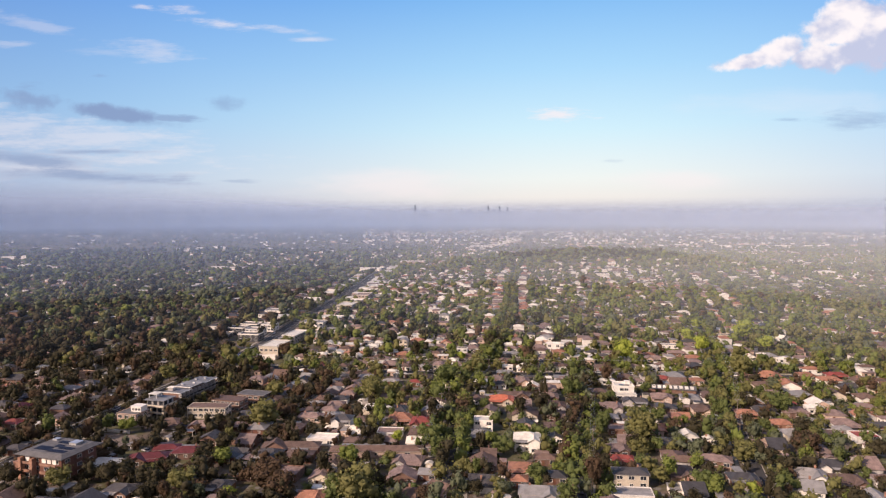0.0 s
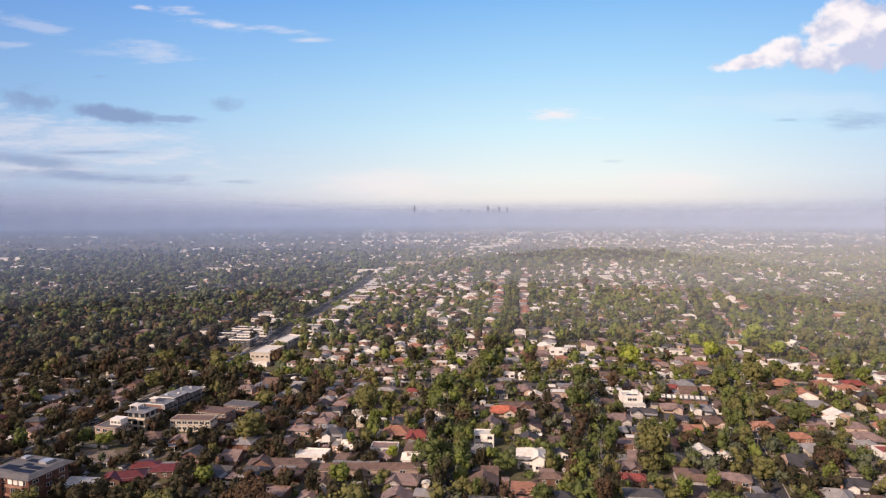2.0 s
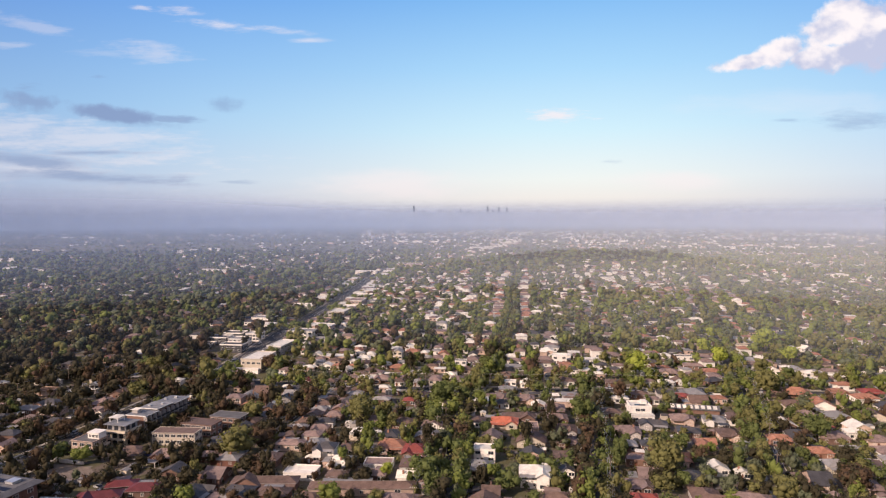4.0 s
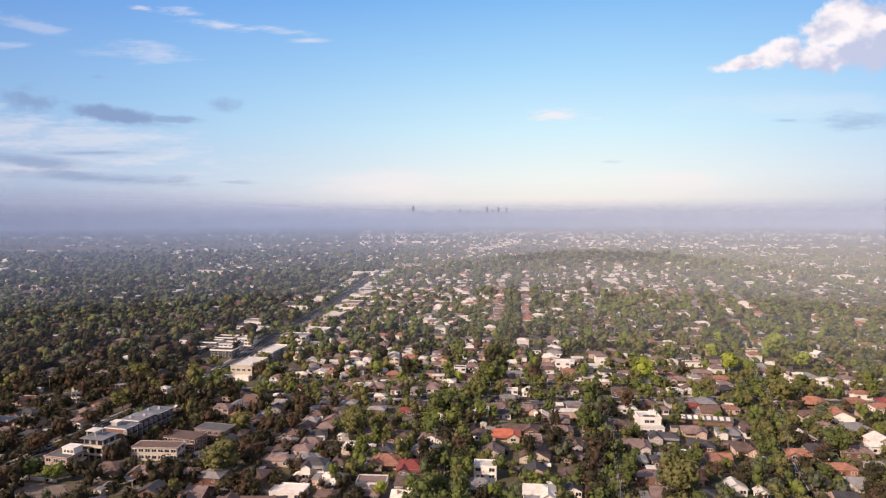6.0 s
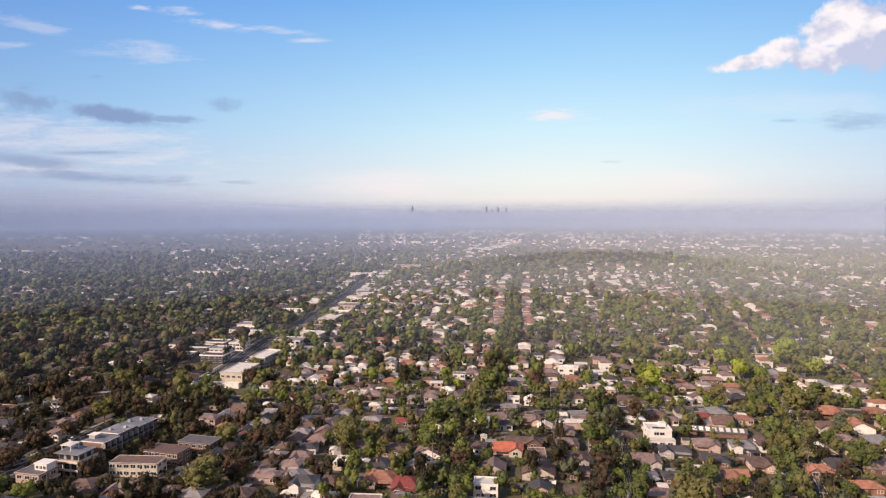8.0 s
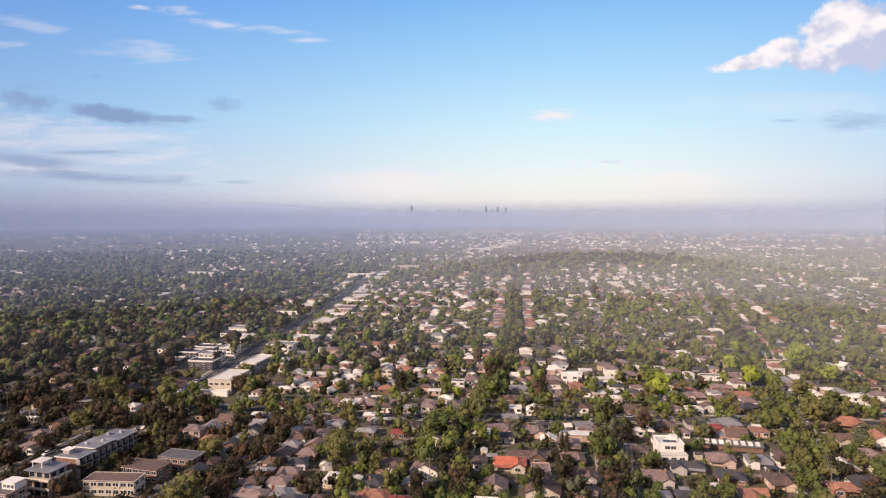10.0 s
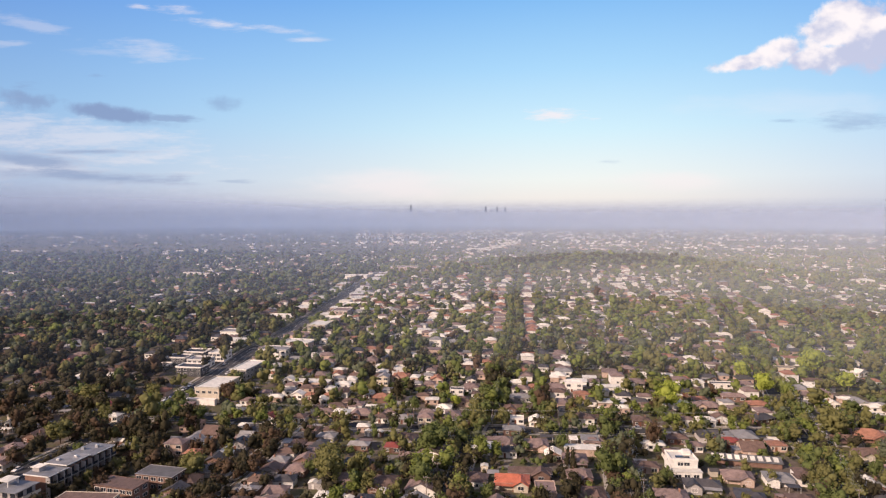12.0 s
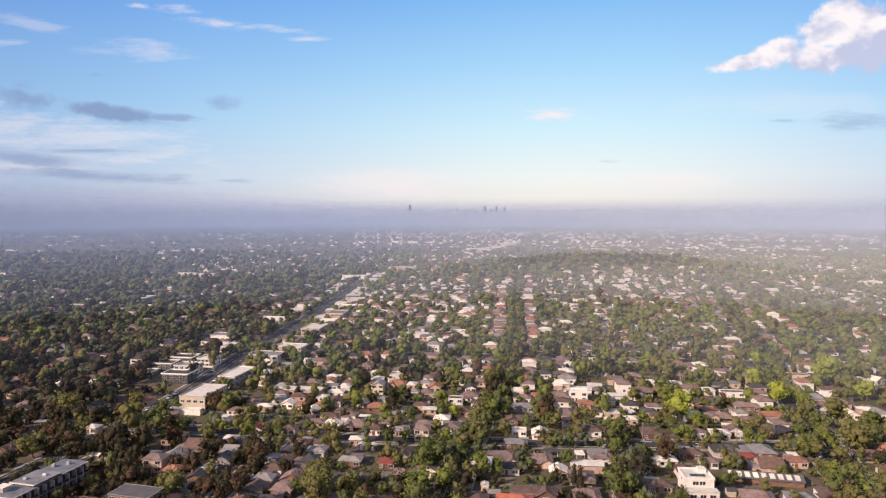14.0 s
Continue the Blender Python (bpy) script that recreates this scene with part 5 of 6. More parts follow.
    tagged(ob, "countless tiled and pale roofs among distant trees", "houses", kind="stuff")


build_far_houses()

# ---- trees ----


def ico(n):
    bm = bmesh.new()
    bmesh.ops.create_icosphere(bm, subdivisions=n, radius=1.0)
    v = np.array([q.co[:] for q in bm.verts])
    f = np.array([[q.index for q in p.verts] for p in bm.faces])
    bm.free()
    return v, f


ICO1 = ico(1)


def crown_arrays(r, wide, tall, lobes, leaves, size, ball=ICO1, upright=False, core=0.74, rough=0.42):
    """A crown of uneven lobes, each a lumpy core in a coat of leaf sprays: vertices and triangles, base of the crown at z 0."""
    V, F, n = [], [], 0
    cs = []
    for i in range(lobes):
        a, q = r.uniform(0, 2 * math.pi), math.sqrt(r.uniform(0.05, 1))
        z = r.uniform(0.22, 0.78)
        reach = math.sqrt(max(0.1, 1 - ((z - 0.42) / 0.55) ** 2)) if not upright else (1.0 - z) * 1.1
        rad = r.uniform(0.15, 0.27) if lobes > 7 else r.uniform(0.2, 0.33)
        c = np.array([math.cos(a) * q * reach * wide * 0.36, math.sin(a) * q * reach * wide * 0.36, z * tall])
        s = np.array([wide * rad, wide * rad * r.uniform(0.85, 1.15), tall * rad * r.uniform(0.75, 1.0)])
        if i == 0:
            c, s = np.array([0, 0, tall * 0.45]), np.array([wide * 0.34, wide * 0.34, tall * 0.42])
        cs.append((c, s))
        v = ball[0] * (1 + r.uniform(-0.32, 0.28, (len(ball[0]), 1))) * s * core + c
        V.append(v), F.append(ball[1] + n)
        n += len(v)
    if leaves:
        pick_ = r.randint(0, lobes, leaves)
        dirs = r.normal(size=(leaves, 3))
        dirs[:, 2] += 0.35
        dirs /= np.linalg.norm(dirs, axis=1)[:, None]
        C, S = np.array([c for c, s in cs])[pick_], np.array([s for c, s in cs])[pick_]
        P = C + dirs * S * r.uniform(0.62, 1.3, (leaves, 1))
        nrm = dirs + r.normal(scale=rough, size=(leaves, 3))
        nrm /= np.linalg.norm(nrm, axis=1)[:, None]
        t = np.cross(nrm, r.normal(size=(leaves, 3)))
        t /= np.linalg.norm(t, axis=1)[:, None] + 1e-9
        b = np.cross(nrm, t)
        h = size * r.uniform(0.6, 1.35, (leaves, 1))
        quad = np.stack([P - t * h, P + b * h * 0.75 + nrm * h * 0.2, P + t * h, P - b * h * 0.75 - nrm * h * 0.15], 1).reshape(-1, 3)
        i = np.arange(leaves)[:, None] * 4 + n
        V.append(quad), F.append(np.concatenate([i + [0, 1, 2], i + [0, 2, 3]], 1).reshape(-1, 3))
    return np.concatenate(V), np.concatenate(F)


def fast_mesh(name, v, f, mats, slots=None):
    me = bpy.data.meshes.new(name)
    me.vertices.add(len(v)), me.loops.add(len(f) * 3), me.polygons.add(len(f))
    me.vertices.foreach_set("co", np.asarray(v, np.float32).ravel())
    me.loops.foreach_set("vertex_index", np.asarray(f, np.int32).ravel())
    me.polygons.foreach_set("loop_start", np.arange(len(f), dtype=np.int32) * 3)
    for m in mats:
        me.materials.append(m)
    if slots is not None:
        me.polygons.foreach_set("material_index", np.asarray(slots, np.int32))
    me.update(calc_edges=True)
    return me


def trunk_shape(tall, wide):
    s = Shape()
    s.tube((0, 0, -0.6), (0.1, 0.05, tall * 0.45), 0.32, 0.2, 7)
    for i in range(5):
        a = i * 1.257 + 0.4
        s.tube((0.08, 0.04, tall * (0.28 + 0.04 * i)), (math.cos(a) * wide * 0.26, math.sin(a) * wide * 0.26, tall * (0.52 + 0.06 * (i % 3))), 0.14, 0.05, 5)
    return s.mesh("trunk", BARK)


KINDS = []   # crown mesh, trunk mesh, words


def build_tree_kinds():
    r = np.random.RandomState(11)
    words = ["dark green", "mid green", "olive green", "russet brown-green", "fresh green", "grey-green"]
    for k in range(6):
        for form in range(3):
            wide, tall = ((9.0, 8.0), (7.0, 10.0), (11.0, 8.5))[form]
            v, f = crown_arrays(r, wide, tall, (15, 13, 20)[form], (680, 640, 800)[form], 0.42, ICO1, rough=0.6)
            v[:, 2] += tall * 0.22
            KINDS.append((fast_mesh("crown", v, f, [LEAF[k]]), trunk_shape(tall, wide), words[k], wide / 2))
    v, f = crown_arrays(r, 10.0, 8.0, 16, 900, 0.38, ICO1)
    v[:, 2] += 1.6
    KINDS.append((fast_mesh("crown", v, f, [LEAF_YELLOW]), trunk_shape(8.0, 10.0), "bright yellow-green", 5.0))
    v, f = crown_arrays(r, 3.6, 12.0, 9, 420, 0.32, ICO1, True)
    KINDS.append((fast_mesh("crown", v, f, [LEAF[0]]), trunk_shape(10.0, 2.0), "narrow dark green", 1.8))


build_tree_kinds()
TREES = []


def tree(x, y, kind, scale=1.0, stretch=1.0):
    crown, trunk, words, half = KINDS[kind]
    ob = thing("tree", x, y, rng.uniform(0, 6.28), "leafy %s garden tree among the houses" % words, "tree", "suburban trees")
    ob.scale = (scale, scale, scale * stretch)
    part("crown", crown, None, ob), part("trunk", trunk, None, ob)
    TREES.append((x, y, half * scale * 0.8))
    return ob


for x, y in ((124.3, 449.2), (237.2, 512.1), (189.9, 504.1), (187.6, 475.9), (240.6, 481.4), (215.3, 555.0)):
    CLEAR.extend([(x, y, 5.0), (x * 0.985, y - 8, 5.5), (x * 0.97, y - 17, 4.5)])
tree(124.3, 449.2, 18, 1.65, 1.1)
tree(237.2, 512.1, 18, 1.8, 1.1)
tree(189.9, 504.1, 18, 1.3, 1.1)
tree(215.3, 555.0, 18, 1.0, 1.1)
tree(187.6, 475.9, 18, 1.25, 1.1)
tree(240.6, 481.4, 18, 1.2, 1.1)
tree(104.5, 534.0, 12, 0.9, 1)
tree(105.3, 471.2, 12, 0.7, 1)
tree(127.1, 432.7, 13, 0.9, 1)
tree(142.0, 412.9, 13, 0.8, 1)
tree(186.1, 405.9, 8, 1.5, 1)
tree(99.6, 394.3, 10, 1.1, 1)
tree(71.7, 362.2, 1, 1.2, 1)
tree(57.2, 363.7, 19, 1.1, 1)
tree(219.6, 549.9, 13, 0.9, 1)
tree(1.0, 389.0, 5, 1.4, 1)
tree(12.8, 461.3, 18, 0.8, 1)
tree(18.3, 425.2, 18, 0.45, 1)
tree(-4.2, 363.8, 14, 1.1, 1)
tree(21.8, 381.5, 13, 1, 1)
tree(27.9, 383.3, 13, 0.75, 1)
tree(-20.3, 474.9, 1, 1.1, 1)
tree(-10.0, 453.0, 4, 0.9, 1)
tree(31.2, 466.7, 3, 1.3, 1)
tree(37.1, 506.2, 4, 1.2, 1)
tree(30.3, 564.4, 5, 1.3, 1)
tree(-27.4, 366.5, 7, 0.9, 1)
tree(-41.7, 368.8, 8, 1.3, 1)
tree(-171.3, 405.9, 8, 1.1, 1)
tree(-94.5, 364.4, 8, 1.1, 1)
tree(-99.7, 418.2, 7, 0.8, 1)
tree(-129.5, 421.2, 7, 1, 1)
tree(-140.9, 422.6, 2, 1, 1)
tree(-116.0, 419.7, 10, 0.9, 1)
tree(-114.7, 474.3, 11, 1.1, 1)
tree(-159.8, 478.5, 8, 0.85, 1)
tree(-188.9, 467.0, 8, 1.1, 1)
tree(-119.7, 372.6, 7, 0.7, 1)
tree(-268.4, 552.9, 1, 1.3, 1)
tree(-188.2, 497.4, 4, 1.2, 1)
tree(-180.1, 587.9, 2, 1.1, 1)
tree(-20.4, 291.7, 18, 0.6, 1.3)
tree(-39.0, 266.8, 14, 0.9, 1)
tree(-39.9, 303.6, 13, 0.8, 1)
tree(-37.7, 354.5, 6, 1.3, 1.1)
tree(-32.8, 333.7, 13, 0.9, 1)
tree(1.8, 397.1, 5, 1.3, 1)
tree(-3.5, 350.4, 4, 1.2, 1)
tree(-30.3, 229.3, 8, 1.5, 1)
tree(-38.3, 231.8, 5, 1.1, 1)
tree(-26.1, 234.1, 12, 0.7, 1)
tree(-2.2, 271.4, 4, 1.1, 1)
tree(38.8, 325.9, 1, 0.9, 1.2)
tree(35.6, 239.5, 13, 0.6, 1)
tree(-5.1, 316.2, 1, 1, 1.3)
tree(-5.9, 286.4, 5, 1.2, 1)
tree(56.3, 371.1, 19, 0.9, 1)
tree(-46.9, 252.8, 1, 1, 1)
tree(-60.0, 234.2, 11, 1.1, 1)
tree(36.0, 249.5, 5, 0.8, 1)
tree(89.6, 292.7, 8, 1.5, 1.1)
tree(99.6, 236.3, 12, 0.9, 1)
tree(113.8, 234.9, 18, 0.7, 1)
tree(117.1, 231.4, 19, 1.1, 1)
tree(127.3, 269.6, 8, 0.9, 1)
tree(155.4, 276.4, 11, 1.1, 1)
tree(171.7, 331.8, 5, 1.3, 1)
tree(173.7, 356.6, 4, 0.9, 1)
tree(55.7, 240.4, 10, 1, 1.3)
tree(73.3, 300.4, 4, 1, 1)
tree(70.3, 358.5, 5, 1.2, 1.2)
tree(206.5, 355.3, 12, 0.8, 1)
tree(87.4, 248.1, 13, 1, 1)
tree(165.6, 299.6, 2, 1, 1)
tree(-66.2, 242.1, 11, 1.25, 1)
tree(-78.2, 234.4, 18, 0.6, 1)
tree(-91.5, 267.0, 14, 0.8, 1)
tree(-175.8, 339.8, 11, 1, 1)
tree(-150.9, 308.2, 14, 0.8, 1)
tree(-162.3, 310.7, 5, 0.9, 1)
tree(-97.5, 240.4, 8, 1, 1)
tree(-86.8, 314.7, 8, 1.4, 1)
tree(-145.9, 244.4, 8, 0.9, 1)
# a row along the balconies of the long apartment block
for x, y, k, size in ((-134.9, 345.4, 9, 0.55), (-133.3, 350.6, 1, 0.6), (-132.4, 356.2, 7, 0.62), (-130.6, 361.4, 10, 0.58), (-129.6, 367.0, 0, 0.66), (-127.9, 372.4, 8, 0.6), (-126.5, 378.2, 11, 0.68), (-113.5, 338.0, 9, 0.5), (-124.0, 342.0, 1, 0.55), (-108.0, 348.0, 10, 0.5), (-98.5, 350.5, 0, 0.6), (-95.0, 356.0, 9, 0.55)):
    tree(x, y, k, size, 1.0)


def tree_free(x, y, r):
    return all((x - a) ** 2 + (y - b) ** 2 > (r + c) ** 2 for a, b, c in TREES)


def leaf_kind(x, y):
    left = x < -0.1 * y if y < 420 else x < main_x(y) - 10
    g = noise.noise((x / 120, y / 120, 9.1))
    # left: dark leaves put the foreground shade into the colour, easing with distance
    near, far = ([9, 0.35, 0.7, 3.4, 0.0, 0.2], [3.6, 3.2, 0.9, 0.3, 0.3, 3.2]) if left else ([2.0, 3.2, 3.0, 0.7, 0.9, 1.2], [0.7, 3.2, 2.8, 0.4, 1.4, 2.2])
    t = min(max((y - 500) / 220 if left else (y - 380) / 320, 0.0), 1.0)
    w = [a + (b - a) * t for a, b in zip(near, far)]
    if y > 405 and x > 0.22 * y:
        w = [0.15, 2.0, 4.2, 0.3, 3.0, 1.2]
    if ridge(x, y) > 0.3:
        w = [4, 2, 0.4, 0.2, 0.1, 1.5]
    if g > 0.15:
        w[0] *= 2
    elif g < -0.2:
        w[2] *= 2
    return rng.choices(range(6), w)[0]


def build_near_trees():
    """The nearest trees, each a thing of its own."""
    n, tries = 0, 0
    while n < 240 and tries < 6000:
        tries += 1
        y = rng.uniform(205, 360)
        x = rng.uniform(-0.69, 0.69) * y
        s = rng.uniform(0.38, 0.85)
        if near_road(x, y, 1.2) or not free(x, y, 1.4 * s, CLEAR) or not tree_free(x, y, 1.6 * s):
            continue
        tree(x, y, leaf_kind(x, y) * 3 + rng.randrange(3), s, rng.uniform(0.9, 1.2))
        n += 1


build_near_trees()


def scatter_trees(name, label, y0, y1, count, variants, size, gap, street=False, box=None, soft=10.0):
    """Further trees in one mesh."""
    r = np.random.RandomState(int(y0) + count)
    V, F, S, n, made, tries = [], [], [], 0, 0, 0
    grid = {}
    for a, b, c in TAKEN + ([] if name == "garden_shrubs" else CLEAR):
        grid.setdefault((int(a // 30), int(b // 30)), []).append((a, b, c))
    queue = list(STREET) if street else []
    while made < count and tries < count * 14:
        tries += 1
        y = math.sqrt(r.uniform(y0 * y0, y1 * y1))
        x = r.uniform(-0.71, 0.71) * y
        if box:
            x, y = r.uniform(box[0], box[1]), r.uniform(box[2], box[3])
        if not box and not queue and r.rand() > min((y - y0 + 12) / soft, (y1 + 12 - y) / soft, 1.0):
            continue
        if y < 1800 and not queue and r.rand() > canopy(x, y):
            continue
        if queue:
            (x, y), s0 = queue.pop(), r.uniform(0.55, 1.05)
        elif y < 1300:
            s0 = r.uniform(*size)
            if near_road(x, y, -0.6) or (y > 430 and abs(x - main_x(y)) < 7.0 + 3.4 * s0):
                continue
            gx, gy = int(x // 30), int(y // 30)
            if any((x - a) ** 2 + (y - b) ** 2 < (c * 0.82 + gap * s0 * 0.8) ** 2 for i in (-1, 0, 1) for j in (-1, 0, 1) for a, b, c in grid.get((gx + i, gy + j), ())):
                continue
        else:
            s0 = r.uniform(*size)
            d = noise.noise((x / 260, y / 260, 3.3))
            if d > 0.25 and r.rand() < 0.5:
                continue
        if (x < -0.2 * y or (y > 430 and x < main_x(y) - 25)) and 400 < y < 1150 and name != "garden_shrubs":
            if y > 560 and r.rand() < 0.2:
                continue
            s0 *= 1.2
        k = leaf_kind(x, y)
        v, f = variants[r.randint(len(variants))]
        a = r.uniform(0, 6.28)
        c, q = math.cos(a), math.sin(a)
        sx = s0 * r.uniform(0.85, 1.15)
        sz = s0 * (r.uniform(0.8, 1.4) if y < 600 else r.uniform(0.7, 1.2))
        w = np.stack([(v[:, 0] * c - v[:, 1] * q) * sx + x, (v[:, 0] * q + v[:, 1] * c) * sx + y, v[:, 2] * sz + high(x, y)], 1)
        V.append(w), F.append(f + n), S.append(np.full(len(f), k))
        n += len(w)
        made += 1
    if made:
        ob = new(name, fast_mesh(name, np.concatenate(V), np.concatenate(F), LEAF, np.concatenate(S)))
        tagged(ob, label, "trees", kind="stuff")


def canopy(x, y):
    """How much of the land the trees claim: full west of the main road, thin in the built-up middle."""
    if ridge(x, y) > 0.3:
        return 1.2
    if y < 420:
        return 0.9 if x > -80 else 1.0
    road = -139 + (y - 529) * 0.075
    n = noise.noise((x / 140, y / 140, 1.7))
    if x < road:
        return 0.85 + 0.3 * n
    if y < 620:
        return (0.6 if x < 20 else 0.78) + 0.35 * n
    if x < 0.07 * y:
        return 0.56 + 0.35 * n
    if x < 0.3 * y:
        return 0.55 + 0.45 * n
    return 0.6 + 0.4 * n


def street_trees():
    """Rows of trees on the verges, reaching over the carriageway."""
    for key, side_gap, step in (("centre", 0.2, 6.0), ("oak", 0.3, 6.5), ("cross", 0.9, 14.0), ("right", 0.9, 8.5), ("west", 0.8, 9.0), ("upper", 0.8, 10.0), ("lane", 1.0, 9.0), ("main", 1.6, 9.0)):
        pts, half = ROADS[key]
        for x, y, a in along(pts, step):
            for side in (1, -1):
                if not in_view(x, y, 10) or y > (1150 if key == "main" else 900) or rng.random() < 0.15 or (key == "main" and y > 470 and side < 0):
                    continue
                px = x - math.sin(a) * side * (half + side_gap) + rng.uniform(-1, 1)
                py = y + math.cos(a) * side * (half + side_gap) + rng.uniform(-1.5, 1.5)
                if free(px, py, 0.5, CLEAR):
                    STREET.append((px, py))


STREET = []
street_trees()


def build_woods():
    r = np.random.RandomState(3)

    def kinds(n, lobes, leaves, size, ball, low=1.0, core=0.66, rough=0.65):
        out = []
        for i in range(n):
            wide, tall = r.uniform(7.5, 11), r.uniform(7.5, 10) * low
            v, f = crown_arrays(r, wide, tall, lobes, leaves, size, ball, False, core, rough)
            v[:, 2] += tall * 0.12
            out.append((v, f))
        return out

    shrubs = []
    for i in range(4):
        v, f = crown_arrays(r, 4.0, 3.2, 1, 27, 0.44, ICO1)
        v[:, 2] -= 0.3
        shrubs.append((v, f))
    scatter_trees("garden_shrubs", "dense shrubs and hedges of the gardens", 200, 560, 2800, shrubs, (0.4, 1.1), 0.3)
    scatter_trees("garden_trees", "leafy garden trees of mixed greens", 205, 500, 1950, kinds(14, 6, 132, 0.47, ICO1), (0.34, 0.95), 1.5, True, soft=60.0)
    scatter_trees("garden_trees", "leafy garden trees among further houses", 430, 800, 3500, kinds(12, 4, 36, 0.74, ICO1, 1.0, 0.76, 0.45), (0.34, 1.05), 1.4, soft=120.0)
    scatter_trees("garden_trees", "leafy garden trees under the flight", 100, 200, 300, kinds(4, 5, 40, 0.95, ICO1), (0.45, 1.05), 1.6, box=(-175, 185, -180, 208))
    scatter_trees("woodland", "suburban tree canopy of mixed greens", 560, 1150, 3700, kinds(9, 5, 18, 0.85, ICO1, 0.9, 0.9, 0.22), (0.42, 1.15), 1.8, soft=220.0)
    scatter_trees("woodland", "close trees on the wooded rise", 900, 1300, 620, kinds(5, 4, 8, 1.1, ICO1, 0.9, 0.85, 0.3), (0.6, 1.3), 1.4, box=(20, 520, 930, 1250))
    scatter_trees("woodland", "hazy tree canopy of the middle distance", 960, 1900, 6000, kinds(8, 3, 5, 1.2, ICO1, 0.85, 0.95, 0.2), (0.55, 1.5), 1.2, soft=180.0)
    scatter_trees("woodland", "far tree canopy on the plain", 1650, 4700, 9500, kinds(8, 2, 0, 2.2, ICO1, 0.6), (0.9, 2.1), 0, soft=100.0)


build_woods()

# ---- the far city ----


def build_city():
    r = random.Random(4)
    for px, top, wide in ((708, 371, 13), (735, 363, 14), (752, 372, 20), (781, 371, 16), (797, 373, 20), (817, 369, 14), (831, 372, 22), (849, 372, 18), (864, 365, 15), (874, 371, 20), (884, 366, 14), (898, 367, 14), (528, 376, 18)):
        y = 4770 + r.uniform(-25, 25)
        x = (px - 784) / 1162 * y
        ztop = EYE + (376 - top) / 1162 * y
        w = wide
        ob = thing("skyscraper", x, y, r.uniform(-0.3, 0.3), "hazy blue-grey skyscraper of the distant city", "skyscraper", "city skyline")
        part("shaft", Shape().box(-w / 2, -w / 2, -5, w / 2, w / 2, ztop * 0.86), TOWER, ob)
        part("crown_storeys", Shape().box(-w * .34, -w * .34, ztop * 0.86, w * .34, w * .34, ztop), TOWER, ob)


TOWER = surface("blue_tower_glass", (0.15, 0.165, 0.21), 0.4, 0.1, 0.05, 0.3, 0.0)
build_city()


# ---- power poles, wires, parked cars ----


def build_poles():
    pole = Shape().tube((0, 0, -1), (0, 0, 9.6), 0.17, 0.12, 7).mesh("shaft", WOOD)
    arm = Shape().box(-1.25, -0.07, 8.9, 1.25, 0.07, 9.06).mesh("crossarm", WOOD)
    pin = Shape().tube((0, 0, 9.06), (0, 0, 9.32), 0.07, 0.05, 6).mesh("insulator", TRIM)
    runs = (((-92, 443), (-61, 439), (-26, 434), (-9, 431), (15, 429), (30, 427), (62, 424), (98, 421), (140, 418)),
            ((-9, 262), (-6, 292), (-4, 317), (-1, 343), (3, 357), (9, 389), (15, 429), (34, 470), (50, 520)),
            ((134, 292), (150, 330), (163, 362), (176, 400), (189, 440), (204, 490)),
            ((55, 240), (66, 285), (78, 340), (88, 395)),
            ((-240, 405), (-231, 440), (-222, 478)))
    for run in runs:
        tops = []
        for i, (x, y) in enumerate(run):
            a, b = run[max(i - 1, 0)], run[min(i + 1, len(run) - 1)]
            turn = math.atan2(b[1] - a[1], b[0] - a[0]) + math.pi / 2
            ob = thing("power_pole", x, y, turn, "weathered timber power pole with crossarm", "power pole", "street power poles")
            part("shaft", pole, None, ob), part("crossarm", arm, None, ob)
            for o in (-1.1, -0.4, 0.4, 1.1):
                part("insulator", pin, None, ob, "", pose(o, 0, 0))
            tops.append((x, y, high(x, y) + 9.3, turn))
        for o in (-1.1, -0.4, 0.4, 1.1):
            line = []
            for (x0, y0, z0, a0), (x1, y1, z1, a1) in zip(tops, tops[1:]):
                p, q = Vector((x0 + math.cos(a0) * o, y0 + math.sin(a0) * o, z0)), Vector((x1 + math.cos(a1) * o, y1 + math.sin(a1) * o, z1))
                line += [p.lerp(q, k / 6) - Vector((0, 0, 2.8 * k / 6 * (1 - k / 6))) for k in range(0 if not line else 1, 7)]
            s = Shape().path(line, 0.015)
            tagged(new("power_line", s.mesh("power_line", METAL)), "sagging bare power line between timber poles", "wire", "street power lines")


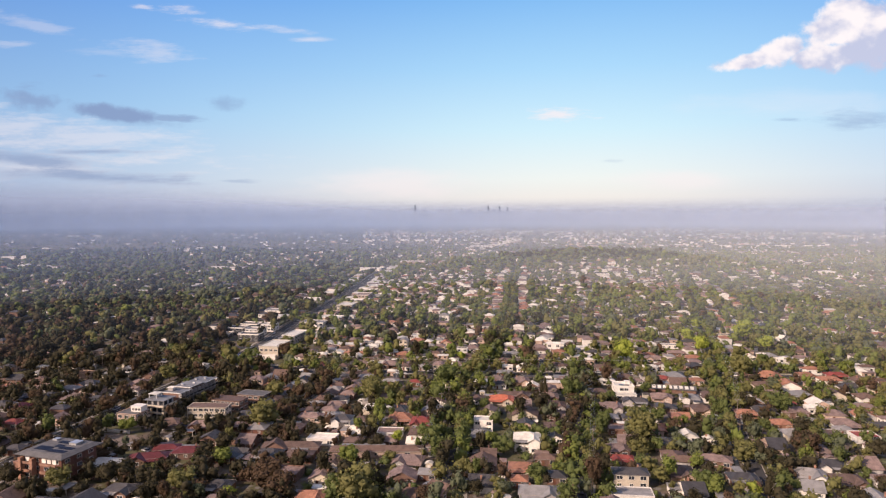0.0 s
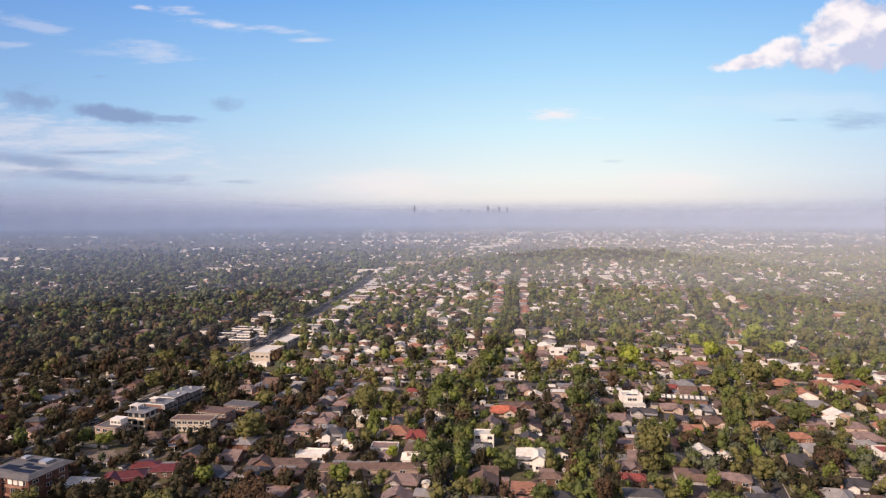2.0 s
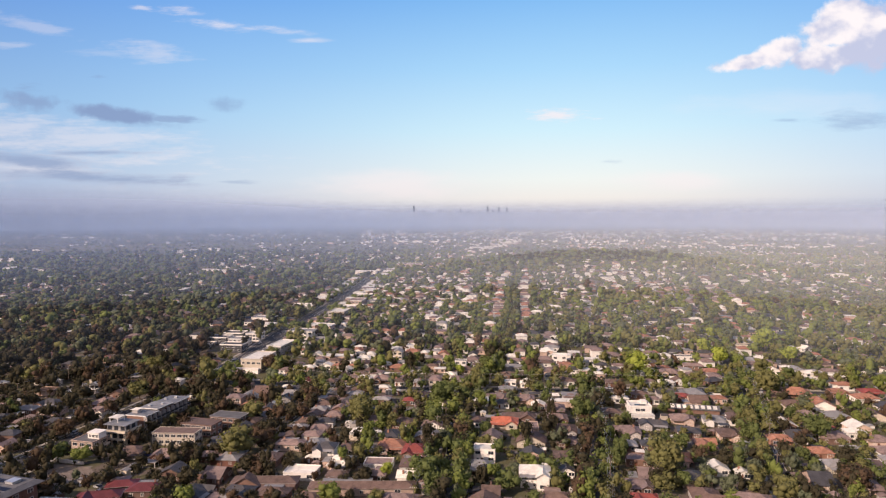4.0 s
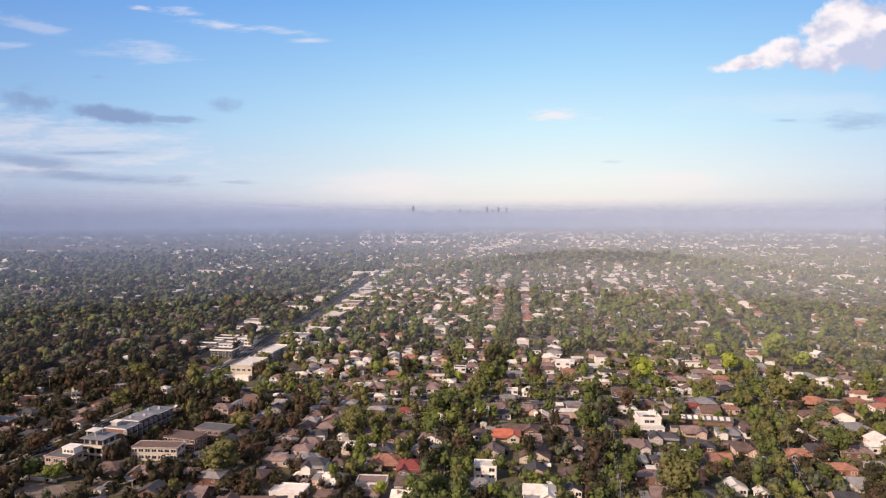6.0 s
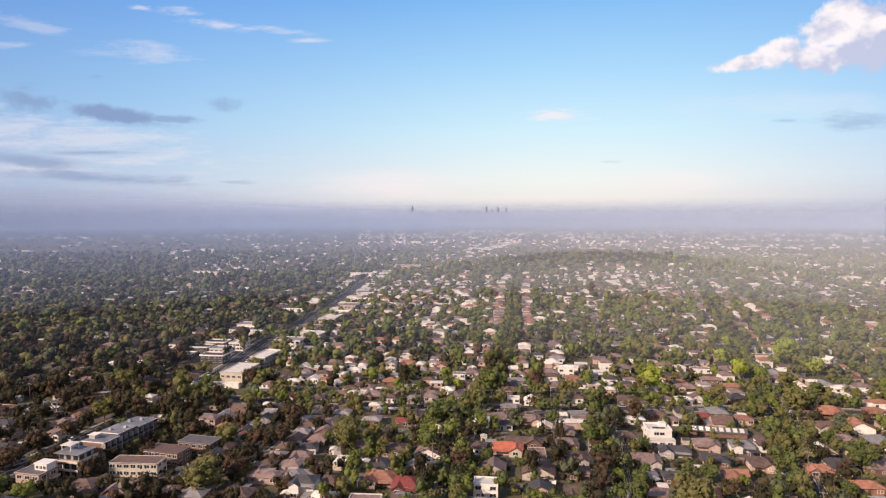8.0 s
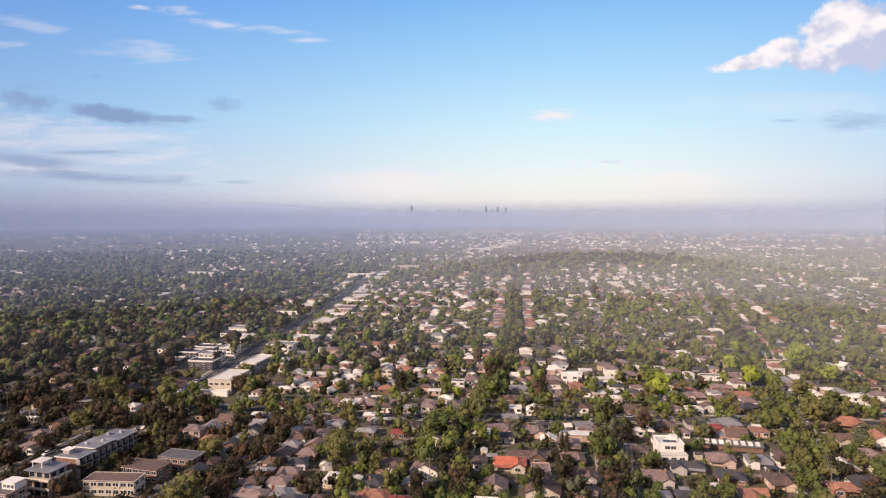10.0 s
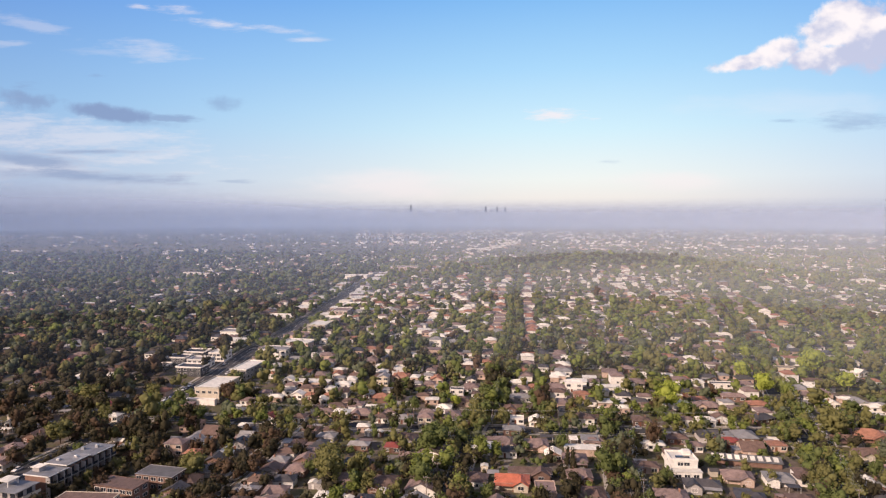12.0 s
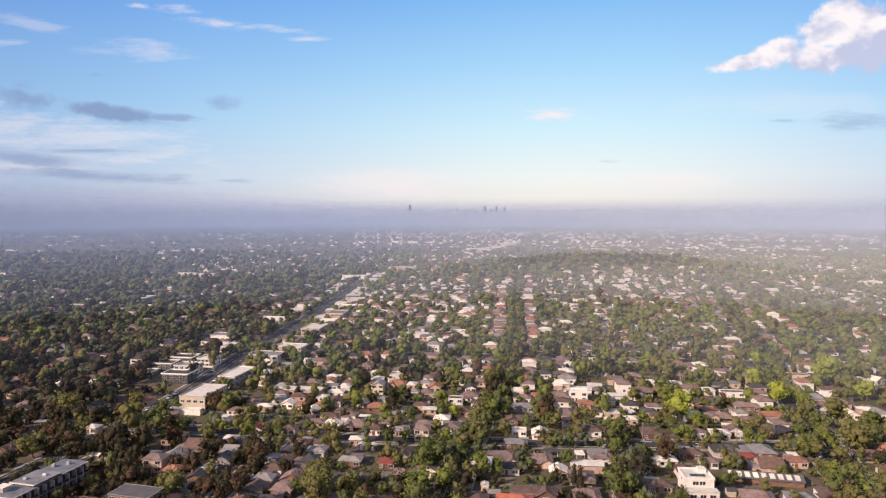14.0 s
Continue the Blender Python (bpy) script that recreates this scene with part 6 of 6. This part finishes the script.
def build_cars():
    """Cars parked along the kerbs and in the yards."""
    r = random.Random(21)
    paints = [surface("car_paint", c, 0.3, 0.05, 0.5, 3.0, 0.0, spec=0.6) for c in ((0.75, 0.75, 0.74), (0.4, 0.41, 0.43), (0.04, 0.04, 0.05), (0.3, 0.03, 0.03), (0.05, 0.08, 0.2))]
    tyre = Shape().tube((0, -0.11, 0), (0, 0.11, 0), 0.32, 0.32, 12).mesh("tyre", RUBBER)
    rim = Shape().tube((0, -0.13, 0), (0, 0.13, 0), 0.19, 0.19, 10).mesh("rim", METAL)
    lamp = Shape().box(-0.05, -0.2, 0.55, 0.05, 0.2, 0.72).mesh("headlight", TRIM)
    bodies, cabins = [], []
    for m in paints:
        s = Shape()
        p = [(-2.15, -.82, .3), (2.15, -.82, .3), (2.15, .82, .3), (-2.15, .82, .3), (-2.2, -.86, .72), (2.2, -.86, .62), (2.2, .86, .62), (-2.2, .86, .72), (-2.05, -.8, .92), (1.1, -.8, .95), (1.1, .8, .95), (-2.05, .8, .92)]
        s.hull(p, [(3, 2, 1, 0), (0, 1, 5, 4), (1, 2, 6, 5), (2, 3, 7, 6), (3, 0, 4, 7), (4, 5, 9, 8), (5, 6, 10, 9), (6, 7, 11, 10), (7, 4, 8, 11), (8, 9, 10, 11)])
        bodies.append(s.mesh("body", m))
        cabins.append(Shape().hull([(-1.25, -.58, 1.45), (.3, -.58, 1.45), (.3, .58, 1.45), (-1.25, .58, 1.45), (-1.2, -.58, 1.5), (.25, -.58, 1.5), (.25, .58, 1.5), (-1.2, .58, 1.5)], [(3, 2, 1, 0), (4, 5, 6, 7), (0, 1, 5, 4), (1, 2, 6, 5), (2, 3, 7, 6), (3, 0, 4, 7)]).mesh("cabin_roof", m))
    glass = Shape().hull([(-1.85, -.74, .92), (1.0, -.74, .94), (1.0, .74, .94), (-1.85, .74, .92), (-1.25, -.57, 1.45), (.3, -.57, 1.45), (.3, .57, 1.45), (-1.25, .57, 1.45)], [(0, 1, 5, 4), (1, 2, 6, 5), (2, 3, 7, 6), (3, 0, 4, 7)]).mesh("windows", GLASS)
    words = ["white", "silver grey", "black", "red", "dark blue"]

    def car(x, y, turn):
        k = r.choices(range(5), (4, 3, 2, 1, 1))[0]
        ob = thing("car", x, y, turn, "parked %s hatchback car beside the kerb" % words[k], "car", "parked cars", high(x, y) + 0.06)
        part("body", bodies[k], None, ob), part("cabin_roof", cabins[k], None, ob), part("windows", glass, None, ob)
        for wx in (-1.3, 1.35):
            for wy in (-0.78, 0.78):
                w = part("wheel", tyre, None, ob, "", pose(wx, wy, 0.3))
                part("rim", rim, None, w)
        for wy in (-0.55, 0.55):
            part("headlight", lamp, None, ob, "", pose(2.19, wy, 0))

    for key, n in (("main", 16), ("centre", 6), ("cross", 10), ("right", 8), ("oak", 4)):
        pts, half = ROADS[key]
        rows = [q for q in along(pts, 7.0) if in_view(q[0], q[1], 0) and 230 < q[1] < 560]
        for x, y, a in r.sample(rows, min(n, len(rows))):
            side = r.choice((1, -1))
            car(x - math.sin(a) * side * (half - 1.2), y + math.cos(a) * side * (half - 1.2), a + (math.pi if side > 0 else 0))
    for x, y in ((-128, 279), (-131, 284), (-124, 283), (-127, 289), (-133, 275), (-75, 428), (-71, 431), (-78, 423), (-132, 322), (-128, 318)):
        car(x, y, r.uniform(0, 6.28))


build_poles(), build_cars()

# ---- translucent sheets in place of haze over the plain ----


def build_haze_sheets():
    """Translucent sheets that imitate thin banks of morning haze: lit by the sun, thinning out upwards."""
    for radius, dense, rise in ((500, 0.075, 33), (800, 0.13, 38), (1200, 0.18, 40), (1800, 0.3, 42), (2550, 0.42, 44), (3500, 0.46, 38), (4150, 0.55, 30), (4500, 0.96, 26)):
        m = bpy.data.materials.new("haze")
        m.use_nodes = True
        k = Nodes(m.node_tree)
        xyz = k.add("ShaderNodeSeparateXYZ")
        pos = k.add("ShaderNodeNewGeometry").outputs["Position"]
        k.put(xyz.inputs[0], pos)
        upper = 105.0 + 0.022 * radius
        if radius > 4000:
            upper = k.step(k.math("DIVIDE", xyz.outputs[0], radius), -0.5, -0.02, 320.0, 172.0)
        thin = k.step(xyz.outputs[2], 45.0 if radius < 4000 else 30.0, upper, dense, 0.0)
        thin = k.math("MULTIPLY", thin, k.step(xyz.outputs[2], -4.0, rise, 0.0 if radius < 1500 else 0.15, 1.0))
        # mostly denser to the right, to imitate the brighter haze on that side
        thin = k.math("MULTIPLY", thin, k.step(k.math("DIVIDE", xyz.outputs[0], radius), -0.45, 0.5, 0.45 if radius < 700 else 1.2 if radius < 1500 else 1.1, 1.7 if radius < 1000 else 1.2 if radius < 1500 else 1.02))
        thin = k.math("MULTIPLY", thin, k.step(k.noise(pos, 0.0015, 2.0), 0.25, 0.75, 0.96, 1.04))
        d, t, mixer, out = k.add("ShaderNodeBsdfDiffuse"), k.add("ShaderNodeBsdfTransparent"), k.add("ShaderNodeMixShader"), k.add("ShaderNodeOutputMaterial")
        # how the haze catches light from left to right is put into the colour
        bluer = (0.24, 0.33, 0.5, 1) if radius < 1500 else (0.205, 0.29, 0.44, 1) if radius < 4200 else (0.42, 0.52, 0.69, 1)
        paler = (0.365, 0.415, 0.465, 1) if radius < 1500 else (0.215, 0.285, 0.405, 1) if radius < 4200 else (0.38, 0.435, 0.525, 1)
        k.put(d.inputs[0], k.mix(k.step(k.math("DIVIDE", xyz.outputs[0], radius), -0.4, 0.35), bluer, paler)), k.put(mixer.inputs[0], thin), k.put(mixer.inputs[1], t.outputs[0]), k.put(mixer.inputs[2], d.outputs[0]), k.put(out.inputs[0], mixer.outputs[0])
        # each sheet leans back, so that the low sun reaches all of it
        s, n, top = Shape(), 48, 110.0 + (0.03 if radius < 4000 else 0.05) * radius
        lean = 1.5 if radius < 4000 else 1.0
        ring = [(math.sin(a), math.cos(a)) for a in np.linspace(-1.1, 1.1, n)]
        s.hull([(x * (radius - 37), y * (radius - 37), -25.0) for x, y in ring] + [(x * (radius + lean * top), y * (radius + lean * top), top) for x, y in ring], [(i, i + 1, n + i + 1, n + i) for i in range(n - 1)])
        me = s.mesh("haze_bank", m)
        tagged(new("haze_bank", me), "leaning translucent sheet tinted to imitate pale blue haze over the plain", "haze", kind="structure")


build_haze_sheets()
